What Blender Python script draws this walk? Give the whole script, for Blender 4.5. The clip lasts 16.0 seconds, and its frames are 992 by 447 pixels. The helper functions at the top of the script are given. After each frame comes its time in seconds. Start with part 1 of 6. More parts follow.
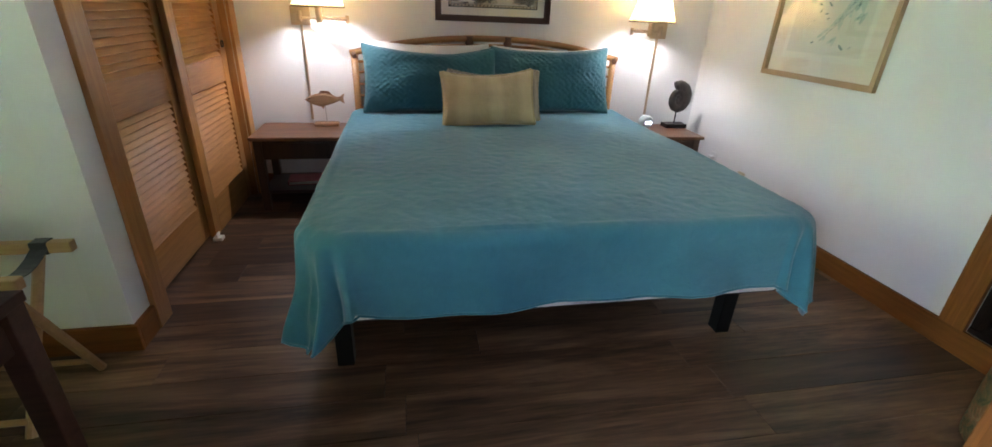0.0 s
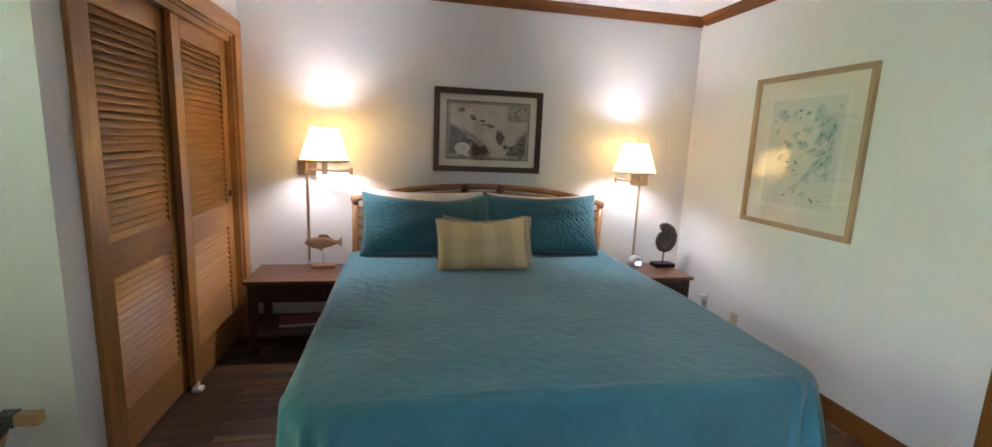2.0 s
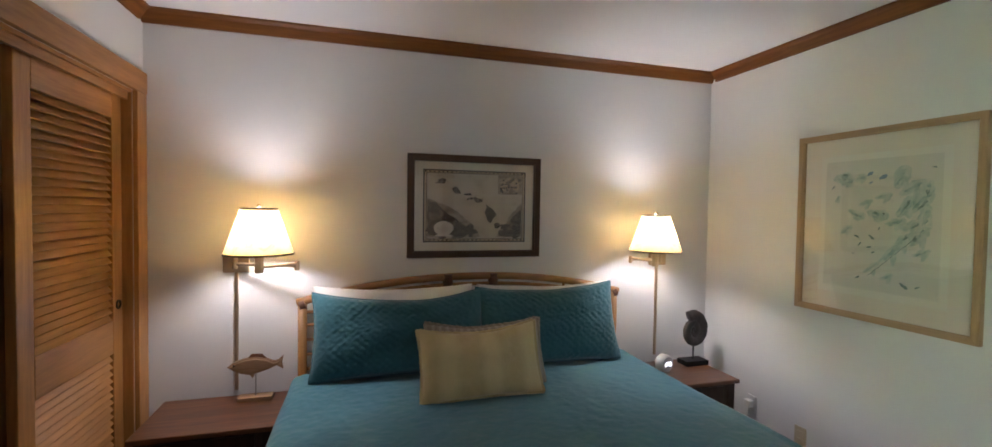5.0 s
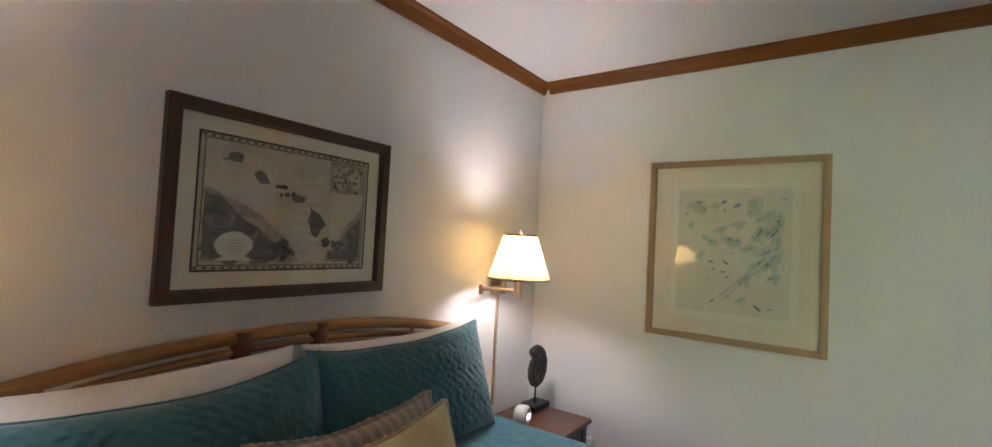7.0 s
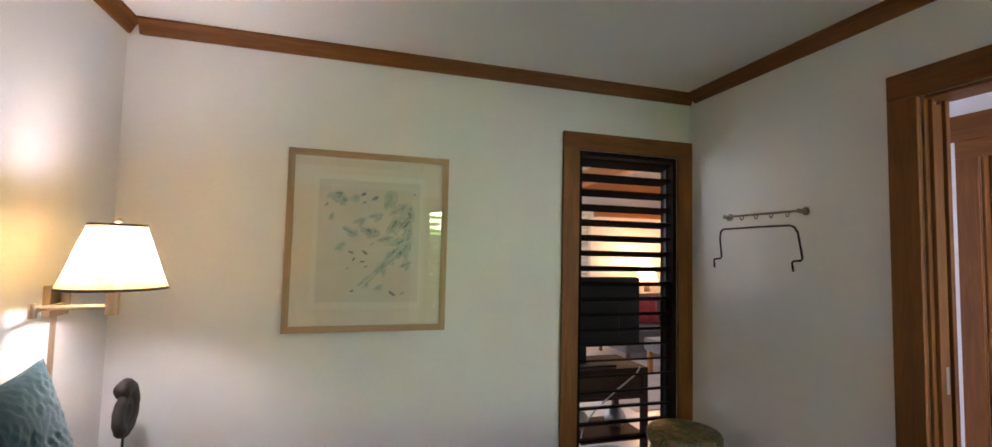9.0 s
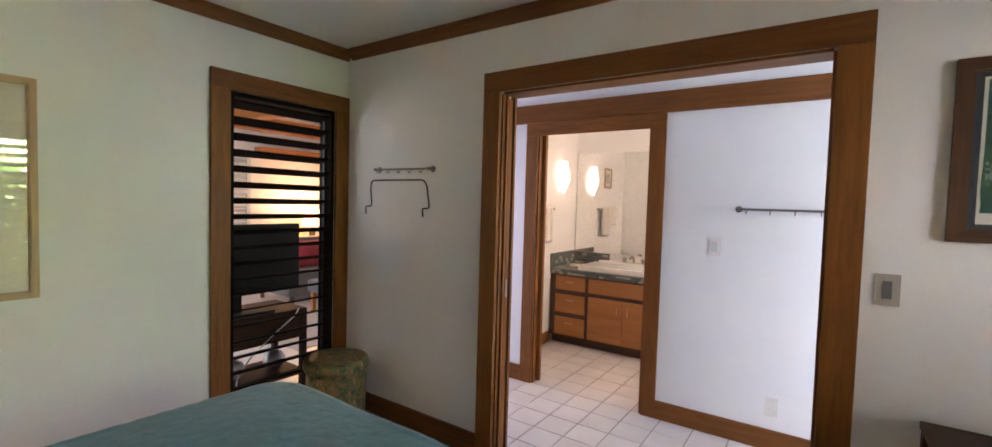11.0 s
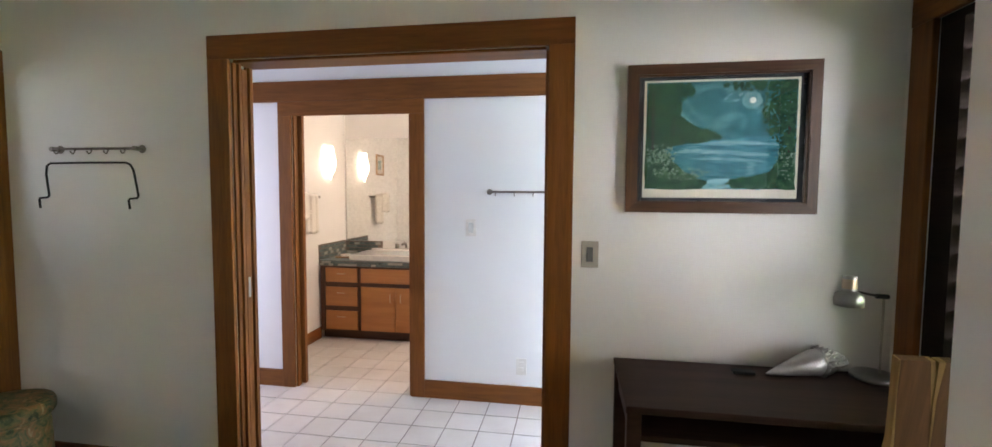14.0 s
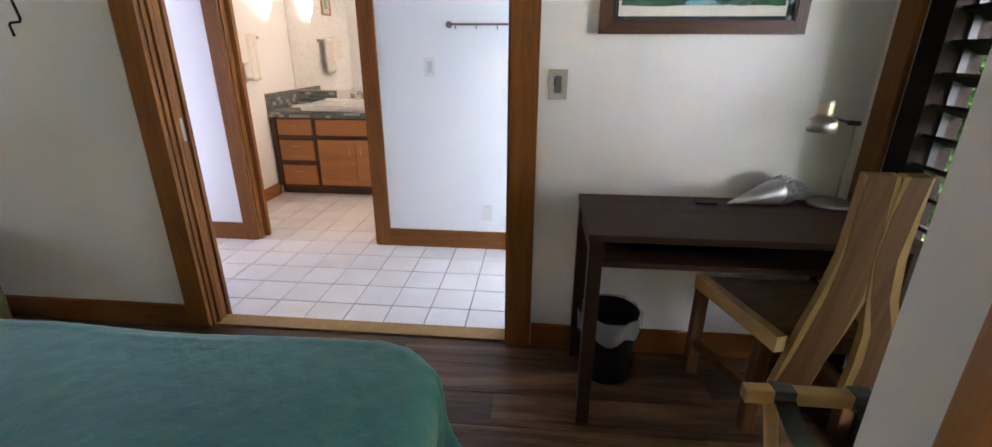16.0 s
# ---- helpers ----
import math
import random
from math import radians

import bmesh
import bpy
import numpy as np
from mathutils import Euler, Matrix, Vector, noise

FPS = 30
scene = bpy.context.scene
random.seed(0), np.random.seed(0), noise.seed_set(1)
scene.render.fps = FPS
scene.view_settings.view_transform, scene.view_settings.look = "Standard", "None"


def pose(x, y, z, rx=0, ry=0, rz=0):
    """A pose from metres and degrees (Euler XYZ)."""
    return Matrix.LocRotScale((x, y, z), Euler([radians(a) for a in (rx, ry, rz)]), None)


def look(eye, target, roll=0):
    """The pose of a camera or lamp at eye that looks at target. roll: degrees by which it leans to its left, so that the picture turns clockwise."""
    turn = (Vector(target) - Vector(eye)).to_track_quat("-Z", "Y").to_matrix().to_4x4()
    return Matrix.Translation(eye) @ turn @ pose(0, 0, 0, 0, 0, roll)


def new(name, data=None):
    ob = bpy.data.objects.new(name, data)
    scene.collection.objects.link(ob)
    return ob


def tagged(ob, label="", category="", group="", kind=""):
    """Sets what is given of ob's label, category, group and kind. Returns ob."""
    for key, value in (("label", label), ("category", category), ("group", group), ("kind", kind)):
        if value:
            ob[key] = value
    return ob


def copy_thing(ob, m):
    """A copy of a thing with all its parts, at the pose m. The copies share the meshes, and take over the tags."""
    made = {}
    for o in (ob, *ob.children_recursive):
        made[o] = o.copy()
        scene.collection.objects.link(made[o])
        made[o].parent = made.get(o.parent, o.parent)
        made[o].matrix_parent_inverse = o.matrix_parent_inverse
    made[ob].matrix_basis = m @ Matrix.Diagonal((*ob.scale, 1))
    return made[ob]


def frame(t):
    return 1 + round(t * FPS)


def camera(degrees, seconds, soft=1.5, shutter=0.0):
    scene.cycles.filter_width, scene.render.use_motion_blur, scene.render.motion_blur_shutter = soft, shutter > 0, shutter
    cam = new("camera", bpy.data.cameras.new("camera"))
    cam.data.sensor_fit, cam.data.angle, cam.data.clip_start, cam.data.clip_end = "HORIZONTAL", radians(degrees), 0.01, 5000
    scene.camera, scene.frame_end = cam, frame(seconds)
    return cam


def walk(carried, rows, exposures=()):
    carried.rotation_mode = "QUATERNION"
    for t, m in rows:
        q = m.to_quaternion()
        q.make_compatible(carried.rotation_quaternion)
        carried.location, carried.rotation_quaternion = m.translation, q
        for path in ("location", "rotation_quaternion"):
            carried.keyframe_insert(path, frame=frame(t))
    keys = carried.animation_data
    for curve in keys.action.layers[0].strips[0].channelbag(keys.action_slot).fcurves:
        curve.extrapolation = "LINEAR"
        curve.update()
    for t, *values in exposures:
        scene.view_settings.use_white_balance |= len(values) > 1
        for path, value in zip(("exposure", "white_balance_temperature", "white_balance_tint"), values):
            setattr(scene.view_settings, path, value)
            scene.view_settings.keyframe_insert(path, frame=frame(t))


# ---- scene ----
cam = camera(93.1, 16.0)
PATH = [
    (0, (-0.051, -0.442, 1.298), (0.307, 1.343, 0.468), 2.5),
    (0.5, (-0.084, -0.419, 1.328), (0.301, 1.408, 0.611), 2.8),
    (1, (-0.076, -0.415, 1.373), (0.317, 1.458, 0.794), 2.8),
    (1.5, (-0.056, -0.424, 1.392), (0.332, 1.484, 0.932), 2.5),
    (2, (-0.058, -0.418, 1.436), (0.338, 1.513, 1.097), 2.5),
    (2.5, (-0.064, -0.399, 1.479), (0.346, 1.544, 1.235), 2.4),
    (3, (-0.053, -0.391, 1.515), (0.37, 1.558, 1.363), 1.6),
    (3.5, (-0.047, -0.35, 1.528), (0.397, 1.597, 1.416), 0.9),
    (6, (-0.259, 1.068, 1.47), (0.69, 2.828, 1.503), 1.7),
    (6.5, (-0.343, 1.363, 1.454), (0.991, 2.851, 1.516), 2.5),
    (7, (-0.344, 1.594, 1.442), (1.278, 2.76, 1.517), 3.0),
    (7.5, (-0.333, 1.845, 1.426), (1.459, 2.727, 1.526), 3.3),
    (8, (-0.343, 2.014, 1.421), (1.619, 2.389, 1.531), 2.4),
    (8.5, (-0.271, 2.042, 1.427), (1.721, 1.911, 1.545), 2.2),
    (9, (-0.289, 2.076, 1.415), (1.626, 1.511, 1.535), 1.3),
    (9.5, (-0.373, 2.127, 1.4), (1.383, 1.171, 1.425), 1.0),
    (9.7, (-0.395, 2.15, 1.418), (1.275, 1.049, 1.398), 1.2),
    (11.8, (-0.55, 2.094, 1.457), (0.292, 0.281, 1.391), 1.5),
    (12, (-0.558, 2.08, 1.456), (0.199, 0.23, 1.392), 1.6),
    (12.5, (-0.592, 2.053, 1.455), (-0.034, 0.133, 1.392), 1.3),
    (13, (-0.62, 2.03, 1.453), (-0.208, 0.074, 1.383), 0.9),
    (13.5, (-0.632, 2.017, 1.443), (-0.288, 0.049, 1.364), 0.6),
    (14, (-0.624, 2.011, 1.435), (-0.305, 0.041, 1.312), 0.4),
    (14.5, (-0.609, 2.015, 1.41), (-0.303, 0.058, 1.129), 0.5),
    (15, (-0.609, 2.012, 1.373), (-0.313, 0.091, 0.902), 0.6),
    (15.5, (-0.633, 1.983, 1.343), (-0.35, 0.101, 0.729), 0.3),
    (16, (-0.633, 1.906, 1.309), (-0.466, 0.037, 0.617), 0.3),
]
walk(cam, [(t, look(eye, target, roll)) for t, eye, target, roll in PATH], exposures=[(0.0, 2.65, 6000, 20), (3.0, 2.25, 6250, 24), (6.0, 1.62, 6300, 22), (7.5, 1.95, 6600, 27), (9.5, 2.05, 6550, 28), (12.0, 2.2, 6800, 30), (14.0, 2.3, 6550, 22), (16.0, 2.4, 6250, 24)])

# ---------------------------------------------------------------- world and large lights
world = bpy.data.worlds.new("sky")
scene.world = world
world.use_nodes = True
wn = world.node_tree.nodes
sky = wn.new("ShaderNodeTexSky")
sky.sky_type, sky.sun_disc = "NISHITA", False
sky.sun_elevation, sky.sun_rotation = radians(54.5), radians(69)
wn["Background"].inputs[1].default_value = 0.15
world.node_tree.links.new(sky.outputs[0], wn["Background"].inputs[0])


def lamp(name, kind, m, energy, color, **more):
    data = bpy.data.lights.new(name, kind)
    data.energy, data.color = energy, color
    for key, value in more.items():
        if key == "size":
            data.shape, data.size = "RECTANGLE", value
        elif key == "size_y":
            data.size_y = value
        elif key == "radius":
            data.shadow_soft_size = value
        elif key == "angle":
            data.angle = value
    ob = new(name, data)
    ob.matrix_world = m
    return ob


BATH_FILL_POWER = 8.0
SUN_POWER, BULB_POWER, HALL_POWER, SCONCE_POWER, LIVING_POWER, GARDEN = 4.5, 6.8, 6.2, 1.3, 9.0, 22.0
lamp("sun", "SUN", look((8, 3, 12), (0, 0, 0)), SUN_POWER, (1.0, 0.95, 0.86), angle=radians(0.5))
# hall daylight comes through a west doorway assumed out of view
lamp("hall_daylight", "AREA", look((-2.28, -0.64, 1.15), (0, -0.64, 0.9)), HALL_POWER * 0.9, (0.68, 0.82, 1.0), size=0.9, size_y=1.9)
# fill lamp in a made-up hall window, added to light the bed's foot
lamp("hall_window_daylight", "AREA", look((-1.35, -1.20, 1.45), (-1.35, 0, 1.35)), HALL_POWER * 0.55, (0.67, 0.81, 1.0), size=1.15, size_y=1.05)
# cool fill lamp in an added opening out of view, for the closet side
lamp("hall_east_daylight", "AREA", look((2.27, -0.72, 1.15), (0.6, -0.5, 1.0)), 2.2, (0.66, 0.74, 1.0), size=0.85, size_y=1.9)
# living room daylight from an unseen window added in its north wall
lamp("living_daylight", "AREA", look((4.6, 2.3, 1.5), (4.6, 0, 1.0)), LIVING_POWER, (0.85, 0.9, 1.0), size=2.2, size_y=1.6)

# unseen warm fill lamp, added to brighten the bathroom
lamp("bath_light", "POINT", Matrix.Translation((-0.34, -2.2, 1.80)), BATH_FILL_POWER, (1.0, 0.82, 0.60), radius=0.12)

# ---------------------------------------------------------------- materials


def rgb(c):
    return (*c, 1.0)


def base(name, rough=0.5, metal=0.0, spec=0.5):
    m = bpy.data.materials.new(name)
    m.use_nodes = True
    nt = m.node_tree
    b = nt.nodes["Principled BSDF"]
    b.inputs["Roughness"].default_value = rough
    b.inputs["Metallic"].default_value = metal
    b.inputs["Specular IOR Level"].default_value = spec
    return m, nt, b


def coords(nt, scale, offset_by_object=True):
    tc = nt.nodes.new("ShaderNodeTexCoord")
    mp = nt.nodes.new("ShaderNodeMapping")
    mp.inputs["Scale"].default_value = scale
    nt.links.new(tc.outputs["Object"], mp.inputs["Vector"])
    if offset_by_object:
        oi = nt.nodes.new("ShaderNodeObjectInfo")
        mul = nt.nodes.new("ShaderNodeVectorMath")
        mul.operation = "SCALE"
        mul.inputs[0].default_value = (17.0, 31.0, 23.0)
        nt.links.new(oi.outputs["Random"], mul.inputs["Scale"])
        nt.links.new(mul.outputs[0], mp.inputs["Location"])
    return mp.outputs[0]


def noise_tex(nt, vec, scale, detail=5.0, rough=0.55, distort=0.0):
    n = nt.nodes.new("ShaderNodeTexNoise")
    n.inputs["Scale"].default_value = scale
    n.inputs["Detail"].default_value = detail
    n.inputs["Roughness"].default_value = rough
    n.inputs["Distortion"].default_value = distort
    nt.links.new(vec, n.inputs["Vector"])
    return n.outputs["Fac"]


def ramp(nt, fac, stops):
    r = nt.nodes.new("ShaderNodeValToRGB")
    e = r.color_ramp.elements
    e[0].position, e[0].color = stops[0][0], rgb(stops[0][1])
    e[1].position, e[1].color = stops[-1][0], rgb(stops[-1][1])
    for p, c in stops[1:-1]:
        k = e.new(p)
        k.color = rgb(c)
    nt.links.new(fac, r.inputs[0])
    return r.outputs[0]


def blend(nt, fac, a, b, mode="MIX"):
    m = nt.nodes.new("ShaderNodeMix")
    m.data_type, m.blend_type = "RGBA", mode
    if isinstance(fac, float):
        m.inputs[0].default_value = fac
    else:
        nt.links.new(fac, m.inputs[0])
    for sock, v in ((m.inputs[6], a), (m.inputs[7], b)):
        if isinstance(v, tuple):
            sock.default_value = rgb(v)
        else:
            nt.links.new(v, sock)
    return m.outputs[2]


def bump(nt, bsdf, height, strength, distance=0.01):
    b = nt.nodes.new("ShaderNodeBump")
    b.inputs["Strength"].default_value = strength
    b.inputs["Distance"].default_value = distance
    nt.links.new(height, b.inputs["Height"])
    nt.links.new(b.outputs[0], bsdf.inputs["Normal"])


def surf(name, dark, light, scale=6.0, fine=80.0, rough=0.5, metal=0.0, relief=0.1, spec=0.5, stretch=(1, 1, 1), depth=0.004, piece=0.0):
    """A mottled surface: two colours at a large scale, fine relief, roughness that varies a little."""
    m, nt, b = base(name, rough, metal, spec)
    v = coords(nt, stretch)
    big = noise_tex(nt, v, scale, 4.0)
    small = noise_tex(nt, v, fine, 3.0)
    c = ramp(nt, big, [(0.3, dark), (0.7, light)])
    c = blend(nt, 0.18, c, ramp(nt, small, [(0.3, dark), (0.7, light)]))
    if piece:
        oi = nt.nodes.new("ShaderNodeObjectInfo")
        c = blend(nt, oi.outputs["Random"], c, tuple(max(0.0, x * (1 - piece)) for x in dark))
        c = blend(nt, 1 - piece, c, ramp(nt, big, [(0.3, dark), (0.7, light)]))
    nt.links.new(c, b.inputs["Base Color"])
    mr = nt.nodes.new("ShaderNodeMapRange")
    mr.inputs["To Min"].default_value, mr.inputs["To Max"].default_value = max(0.02, rough - 0.08), min(1.0, rough + 0.1)
    nt.links.new(big, mr.inputs["Value"])
    nt.links.new(mr.outputs[0], b.inputs["Roughness"])
    bump(nt, b, small, relief, depth)
    return m


def wood(name, dark, light, along="z", rough=0.4, fine=26.0, coat=0.0, vary=0.35):
    """Grain that runs along one axis of the object, a tone of its own for every piece."""
    m, nt, b = base(name, rough)
    k = {"x": (0.07, 1, 1), "y": (1, 0.07, 1), "z": (1, 1, 0.07)}[along]
    v = coords(nt, k)
    g1 = noise_tex(nt, v, fine, 6.0, 0.6, 0.8)
    g2 = noise_tex(nt, v, fine * 5, 3.0, 0.6)
    mid = tuple((a + c) / 2 for a, c in zip(dark, light))
    c = ramp(nt, g1, [(0.28, dark), (0.5, mid), (0.72, light)])
    c = blend(nt, 0.25, c, ramp(nt, g2, [(0.35, dark), (0.65, light)]))
    oi = nt.nodes.new("ShaderNodeObjectInfo")
    mr = nt.nodes.new("ShaderNodeMapRange")
    mr.inputs["To Min"].default_value, mr.inputs["To Max"].default_value = 0.0, vary
    nt.links.new(oi.outputs["Random"], mr.inputs["Value"])
    c = blend(nt, mr.outputs[0], c, dark)
    nt.links.new(c, b.inputs["Base Color"])
    b.inputs["Coat Weight"].default_value = coat
    b.inputs["Coat Roughness"].default_value = 0.25
    bump(nt, b, g2, 0.12, 0.002)
    return m


def plain(name, color, rough=0.5, metal=0.0, glow=0.0, glow_color=None, spec=0.5):
    m, nt, b = base(name, rough, metal, spec)
    v = coords(nt, (1, 1, 1))
    n = noise_tex(nt, v, 40.0, 3.0)
    nt.links.new(ramp(nt, n, [(0.3, tuple(x * 0.88 for x in color)), (0.7, color)]), b.inputs["Base Color"])
    if glow:
        b.inputs["Emission Color"].default_value = rgb(glow_color or color)
        b.inputs["Emission Strength"].default_value = glow
    return m


def cloth(name, dark, light, quilt=0.0, rough=0.9, weave=220.0, depth=0.006, stripe=0.0):
    m, nt, b = base(name, rough, 0.0, 0.25)
    b.inputs["Sheen Weight"].default_value = 0.35
    b.inputs["Sheen Roughness"].default_value = 0.5
    v = coords(nt, (1, 1, 1))
    big = noise_tex(nt, v, 3.0, 4.0)
    crease = noise_tex(nt, v, 26.0, 4.0, 0.6, 0.6)
    thread = noise_tex(nt, v, weave, 2.0)
    c = ramp(nt, big, [(0.3, dark), (0.7, light)])
    c = blend(nt, 0.22, c, ramp(nt, crease, [(0.35, dark), (0.65, light)]))
    if stripe:
        wv = nt.nodes.new("ShaderNodeTexWave")
        wv.inputs["Scale"].default_value = stripe
        wv.inputs["Distortion"].default_value = 1.5
        wv.inputs["Detail"].default_value = 3.0
        nt.links.new(v, wv.inputs["Vector"])
        c = blend(nt, ramp(nt, wv.outputs["Fac"], [(0.35, (0.0, 0.0, 0.0)), (0.9, (0.42, 0.42, 0.42))]), c, tuple(min(0.85, x * 1.35) for x in light))
    nt.links.new(c, b.inputs["Base Color"])
    add = nt.nodes.new("ShaderNodeMath")
    add.operation = "MULTIPLY_ADD"
    nt.links.new(thread, add.inputs[0])
    add.inputs[1].default_value = 0.25
    nt.links.new(crease, add.inputs[2])
    bump(nt, b, add.outputs[0], 0.55 if quilt else 0.4, depth)
    return m


def glazing(name, tint=(1, 1, 1), rough=0.02, gloss=None):
    m = bpy.data.materials.new(name)
    m.use_nodes = True
    nt = m.node_tree
    nt.nodes.clear()
    out = nt.nodes.new("ShaderNodeOutputMaterial")
    mix = nt.nodes.new("ShaderNodeMixShader")
    lw = nt.nodes.new("ShaderNodeLayerWeight")
    pw = nt.nodes.new("ShaderNodeMath")
    pw.operation = "POWER"
    pw.inputs[1].default_value = 5.0
    fr = nt.nodes.new("ShaderNodeMath")
    fr.operation = "MULTIPLY_ADD"
    fr.inputs[1].default_value, fr.inputs[2].default_value = 0.88, 0.085
    nt.links.new(lw.outputs["Facing"], pw.inputs[0])
    nt.links.new(pw.outputs[0], fr.inputs[0])
    tr = nt.nodes.new("ShaderNodeBsdfTransparent")
    tr.inputs[0].default_value = rgb(tint)
    gl = nt.nodes.new("ShaderNodeBsdfGlossy")
    gl.inputs["Roughness"].default_value = rough
    if gloss is None:
        nt.links.new(fr.outputs[0], mix.inputs[0])
    else:
        mix.inputs[0].default_value = gloss
    nt.links.new(tr.outputs[0], mix.inputs[1])
    nt.links.new(gl.outputs[0], mix.inputs[2])
    nt.links.new(mix.outputs[0], out.inputs[0])
    return m


def shade_cloth(name, color):
    """Parchment that lets the bulb shine through."""
    m = bpy.data.materials.new(name)
    m.use_nodes = True
    nt = m.node_tree
    nt.nodes.clear()
    out = nt.nodes.new("ShaderNodeOutputMaterial")
    v = coords(nt, (1, 1, 1))
    n = noise_tex(nt, v, 16.0, 6.0, 0.65, 1.2)
    c = ramp(nt, n, [(0.36, tuple(x * 0.62 for x in color)), (0.48, tuple(x * 0.9 for x in color)), (0.62, color)])
    tl = nt.nodes.new("ShaderNodeBsdfTranslucent")
    df = nt.nodes.new("ShaderNodeBsdfDiffuse")
    mix = nt.nodes.new("ShaderNodeMixShader")
    mix.inputs[0].default_value = 0.25
    nt.links.new(c, tl.inputs[0])
    nt.links.new(c, df.inputs[0])
    nt.links.new(tl.outputs[0], mix.inputs[1])
    nt.links.new(df.outputs[0], mix.inputs[2])
    nt.links.new(mix.outputs[0], out.inputs[0])
    return m


WALL = surf("wall_paint", (0.74, 0.73, 0.71), (0.80, 0.79, 0.77), 1.2, 160, 0.55, relief=0.12, depth=0.002)
WALL_HALL = surf("hall_paint", (0.76, 0.77, 0.78), (0.82, 0.83, 0.84), 1.2, 160, 0.5, relief=0.12, depth=0.002)
CEIL = surf("ceiling_paint", (0.76, 0.75, 0.74), (0.80, 0.79, 0.78), 1.0, 120, 0.8, relief=0.15, depth=0.002)
TRIM_Z = wood("casing_wood_upright", (0.115, 0.036, 0.006), (0.29, 0.108, 0.019), "z", 0.5)
TRIM_X = wood("casing_wood_x", (0.115, 0.036, 0.006), (0.29, 0.108, 0.019), "x", 0.5)
TRIM_Y = wood("casing_wood_y", (0.115, 0.036, 0.006), (0.29, 0.108, 0.019), "y", 0.5)
for trim in (TRIM_X, TRIM_Y, TRIM_Z):
    trim.node_tree.nodes["Principled BSDF"].inputs["Specular IOR Level"].default_value = 0.3
CLOSET = wood("louvre_fir_upright", (0.27, 0.112, 0.026), (0.53, 0.255, 0.075), "z", 0.4, coat=0.2, vary=0.2)
CLOSET_Y = wood("louvre_fir", (0.27, 0.112, 0.026), (0.53, 0.255, 0.075), "y", 0.4, coat=0.2, vary=0.2)
DARK_SLAT = wood("window_slat_wood", (0.006, 0.003, 0.002), (0.018, 0.009, 0.005), "y", 0.85)
DARK_SLAT.node_tree.nodes["Principled BSDF"].inputs["Specular IOR Level"].default_value = 0.15
PLANK, plank_nt, plank_b = base("floor_plank", 0.4, 0.0, 0.4)
plank_v = coords(plank_nt, (0.09, 1, 1))
plank_g = noise_tex(plank_nt, plank_v, 9.0, 7.0, 0.62, 0.9)
plank_f = noise_tex(plank_nt, plank_v, 70.0, 4.0, 0.6)
plank_c = ramp(plank_nt, plank_g, [(0.32, (0.012, 0.006, 0.003)), (0.44, (0.062, 0.030, 0.015)), (0.54, (0.165, 0.085, 0.043)), (0.66, (0.33, 0.19, 0.10))])
plank_c = blend(plank_nt, 0.3, plank_c, ramp(plank_nt, plank_f, [(0.35, (0.010, 0.005, 0.003)), (0.68, (0.24, 0.135, 0.07))]))
plank_o = plank_nt.nodes.new("ShaderNodeObjectInfo")
plank_c = blend(plank_nt, ramp(plank_nt, plank_o.outputs["Random"], [(0.0, (0.0, 0.0, 0.0)), (0.5, (0.18, 0.18, 0.18)), (1.0, (0.75, 0.75, 0.75))]), plank_c, (0.022, 0.010, 0.006))
plank_nt.links.new(plank_c, plank_b.inputs["Base Color"])
bump(plank_nt, plank_b, plank_f, 0.2, 0.002)
PLANK_GAP = plain("floor_gap", (0.012, 0.009, 0.007), 0.8)
TILE = surf("floor_tile", (0.62, 0.58, 0.54), (0.72, 0.69, 0.66), 3.0, 60, 0.22, relief=0.05, depth=0.001)
GROUT = surf("grout", (0.16, 0.13, 0.11), (0.24, 0.20, 0.17), 20, 120, 0.9)
# brown raised and warmed to hold the lamp light on the nightstand tops
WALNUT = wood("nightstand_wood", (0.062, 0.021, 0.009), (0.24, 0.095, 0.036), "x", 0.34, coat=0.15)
# darker copy of that wood for legs, aprons, drawer and shelf
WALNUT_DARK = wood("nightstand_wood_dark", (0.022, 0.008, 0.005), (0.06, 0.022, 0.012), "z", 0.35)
ESPRESSO = wood("desk_wood", (0.024, 0.010, 0.006), (0.062, 0.028, 0.017), "x", 0.58, 20.0)
ESPRESSO.node_tree.nodes["Principled BSDF"].inputs["Specular IOR Level"].default_value = 0.22
FRAME_DARK = wood("picture_frame_wood", (0.038, 0.016, 0.007), (0.120, 0.050, 0.019), "x", 0.36, coat=0.12)
FRAME_DARK_Z = wood("picture_frame_wood_upright", (0.038, 0.016, 0.007), (0.120, 0.050, 0.019), "z", 0.36, coat=0.12)
FRAME_OAK = wood("oak_frame", (0.36, 0.22, 0.12), (0.55, 0.37, 0.22), "x", 0.45)
FRAME_OAK_Z = wood("oak_frame_upright", (0.36, 0.22, 0.12), (0.55, 0.37, 0.22), "z", 0.45)
RATTAN = wood("rattan_pole", (0.22, 0.10, 0.03), (0.45, 0.24, 0.09), "x", 0.4)
RATTAN_Z = wood("rattan_pole_upright", (0.22, 0.10, 0.03), (0.45, 0.24, 0.09), "z", 0.4)
BINDING = wood("rattan_binding", (0.08, 0.03, 0.015), (0.2, 0.09, 0.04), "x", 0.5, 60)
TEAL = cloth("coverlet_cotton", (0.036, 0.155, 0.205), (0.058, 0.222, 0.275), 1.0)
TEAL_PILLOW = cloth("quilted_sham_cotton", (0.032, 0.118, 0.140), (0.052, 0.170, 0.196), 1.0, depth=0.009)
LINEN = cloth("white_linen", (0.68, 0.65, 0.60), (0.78, 0.76, 0.72))
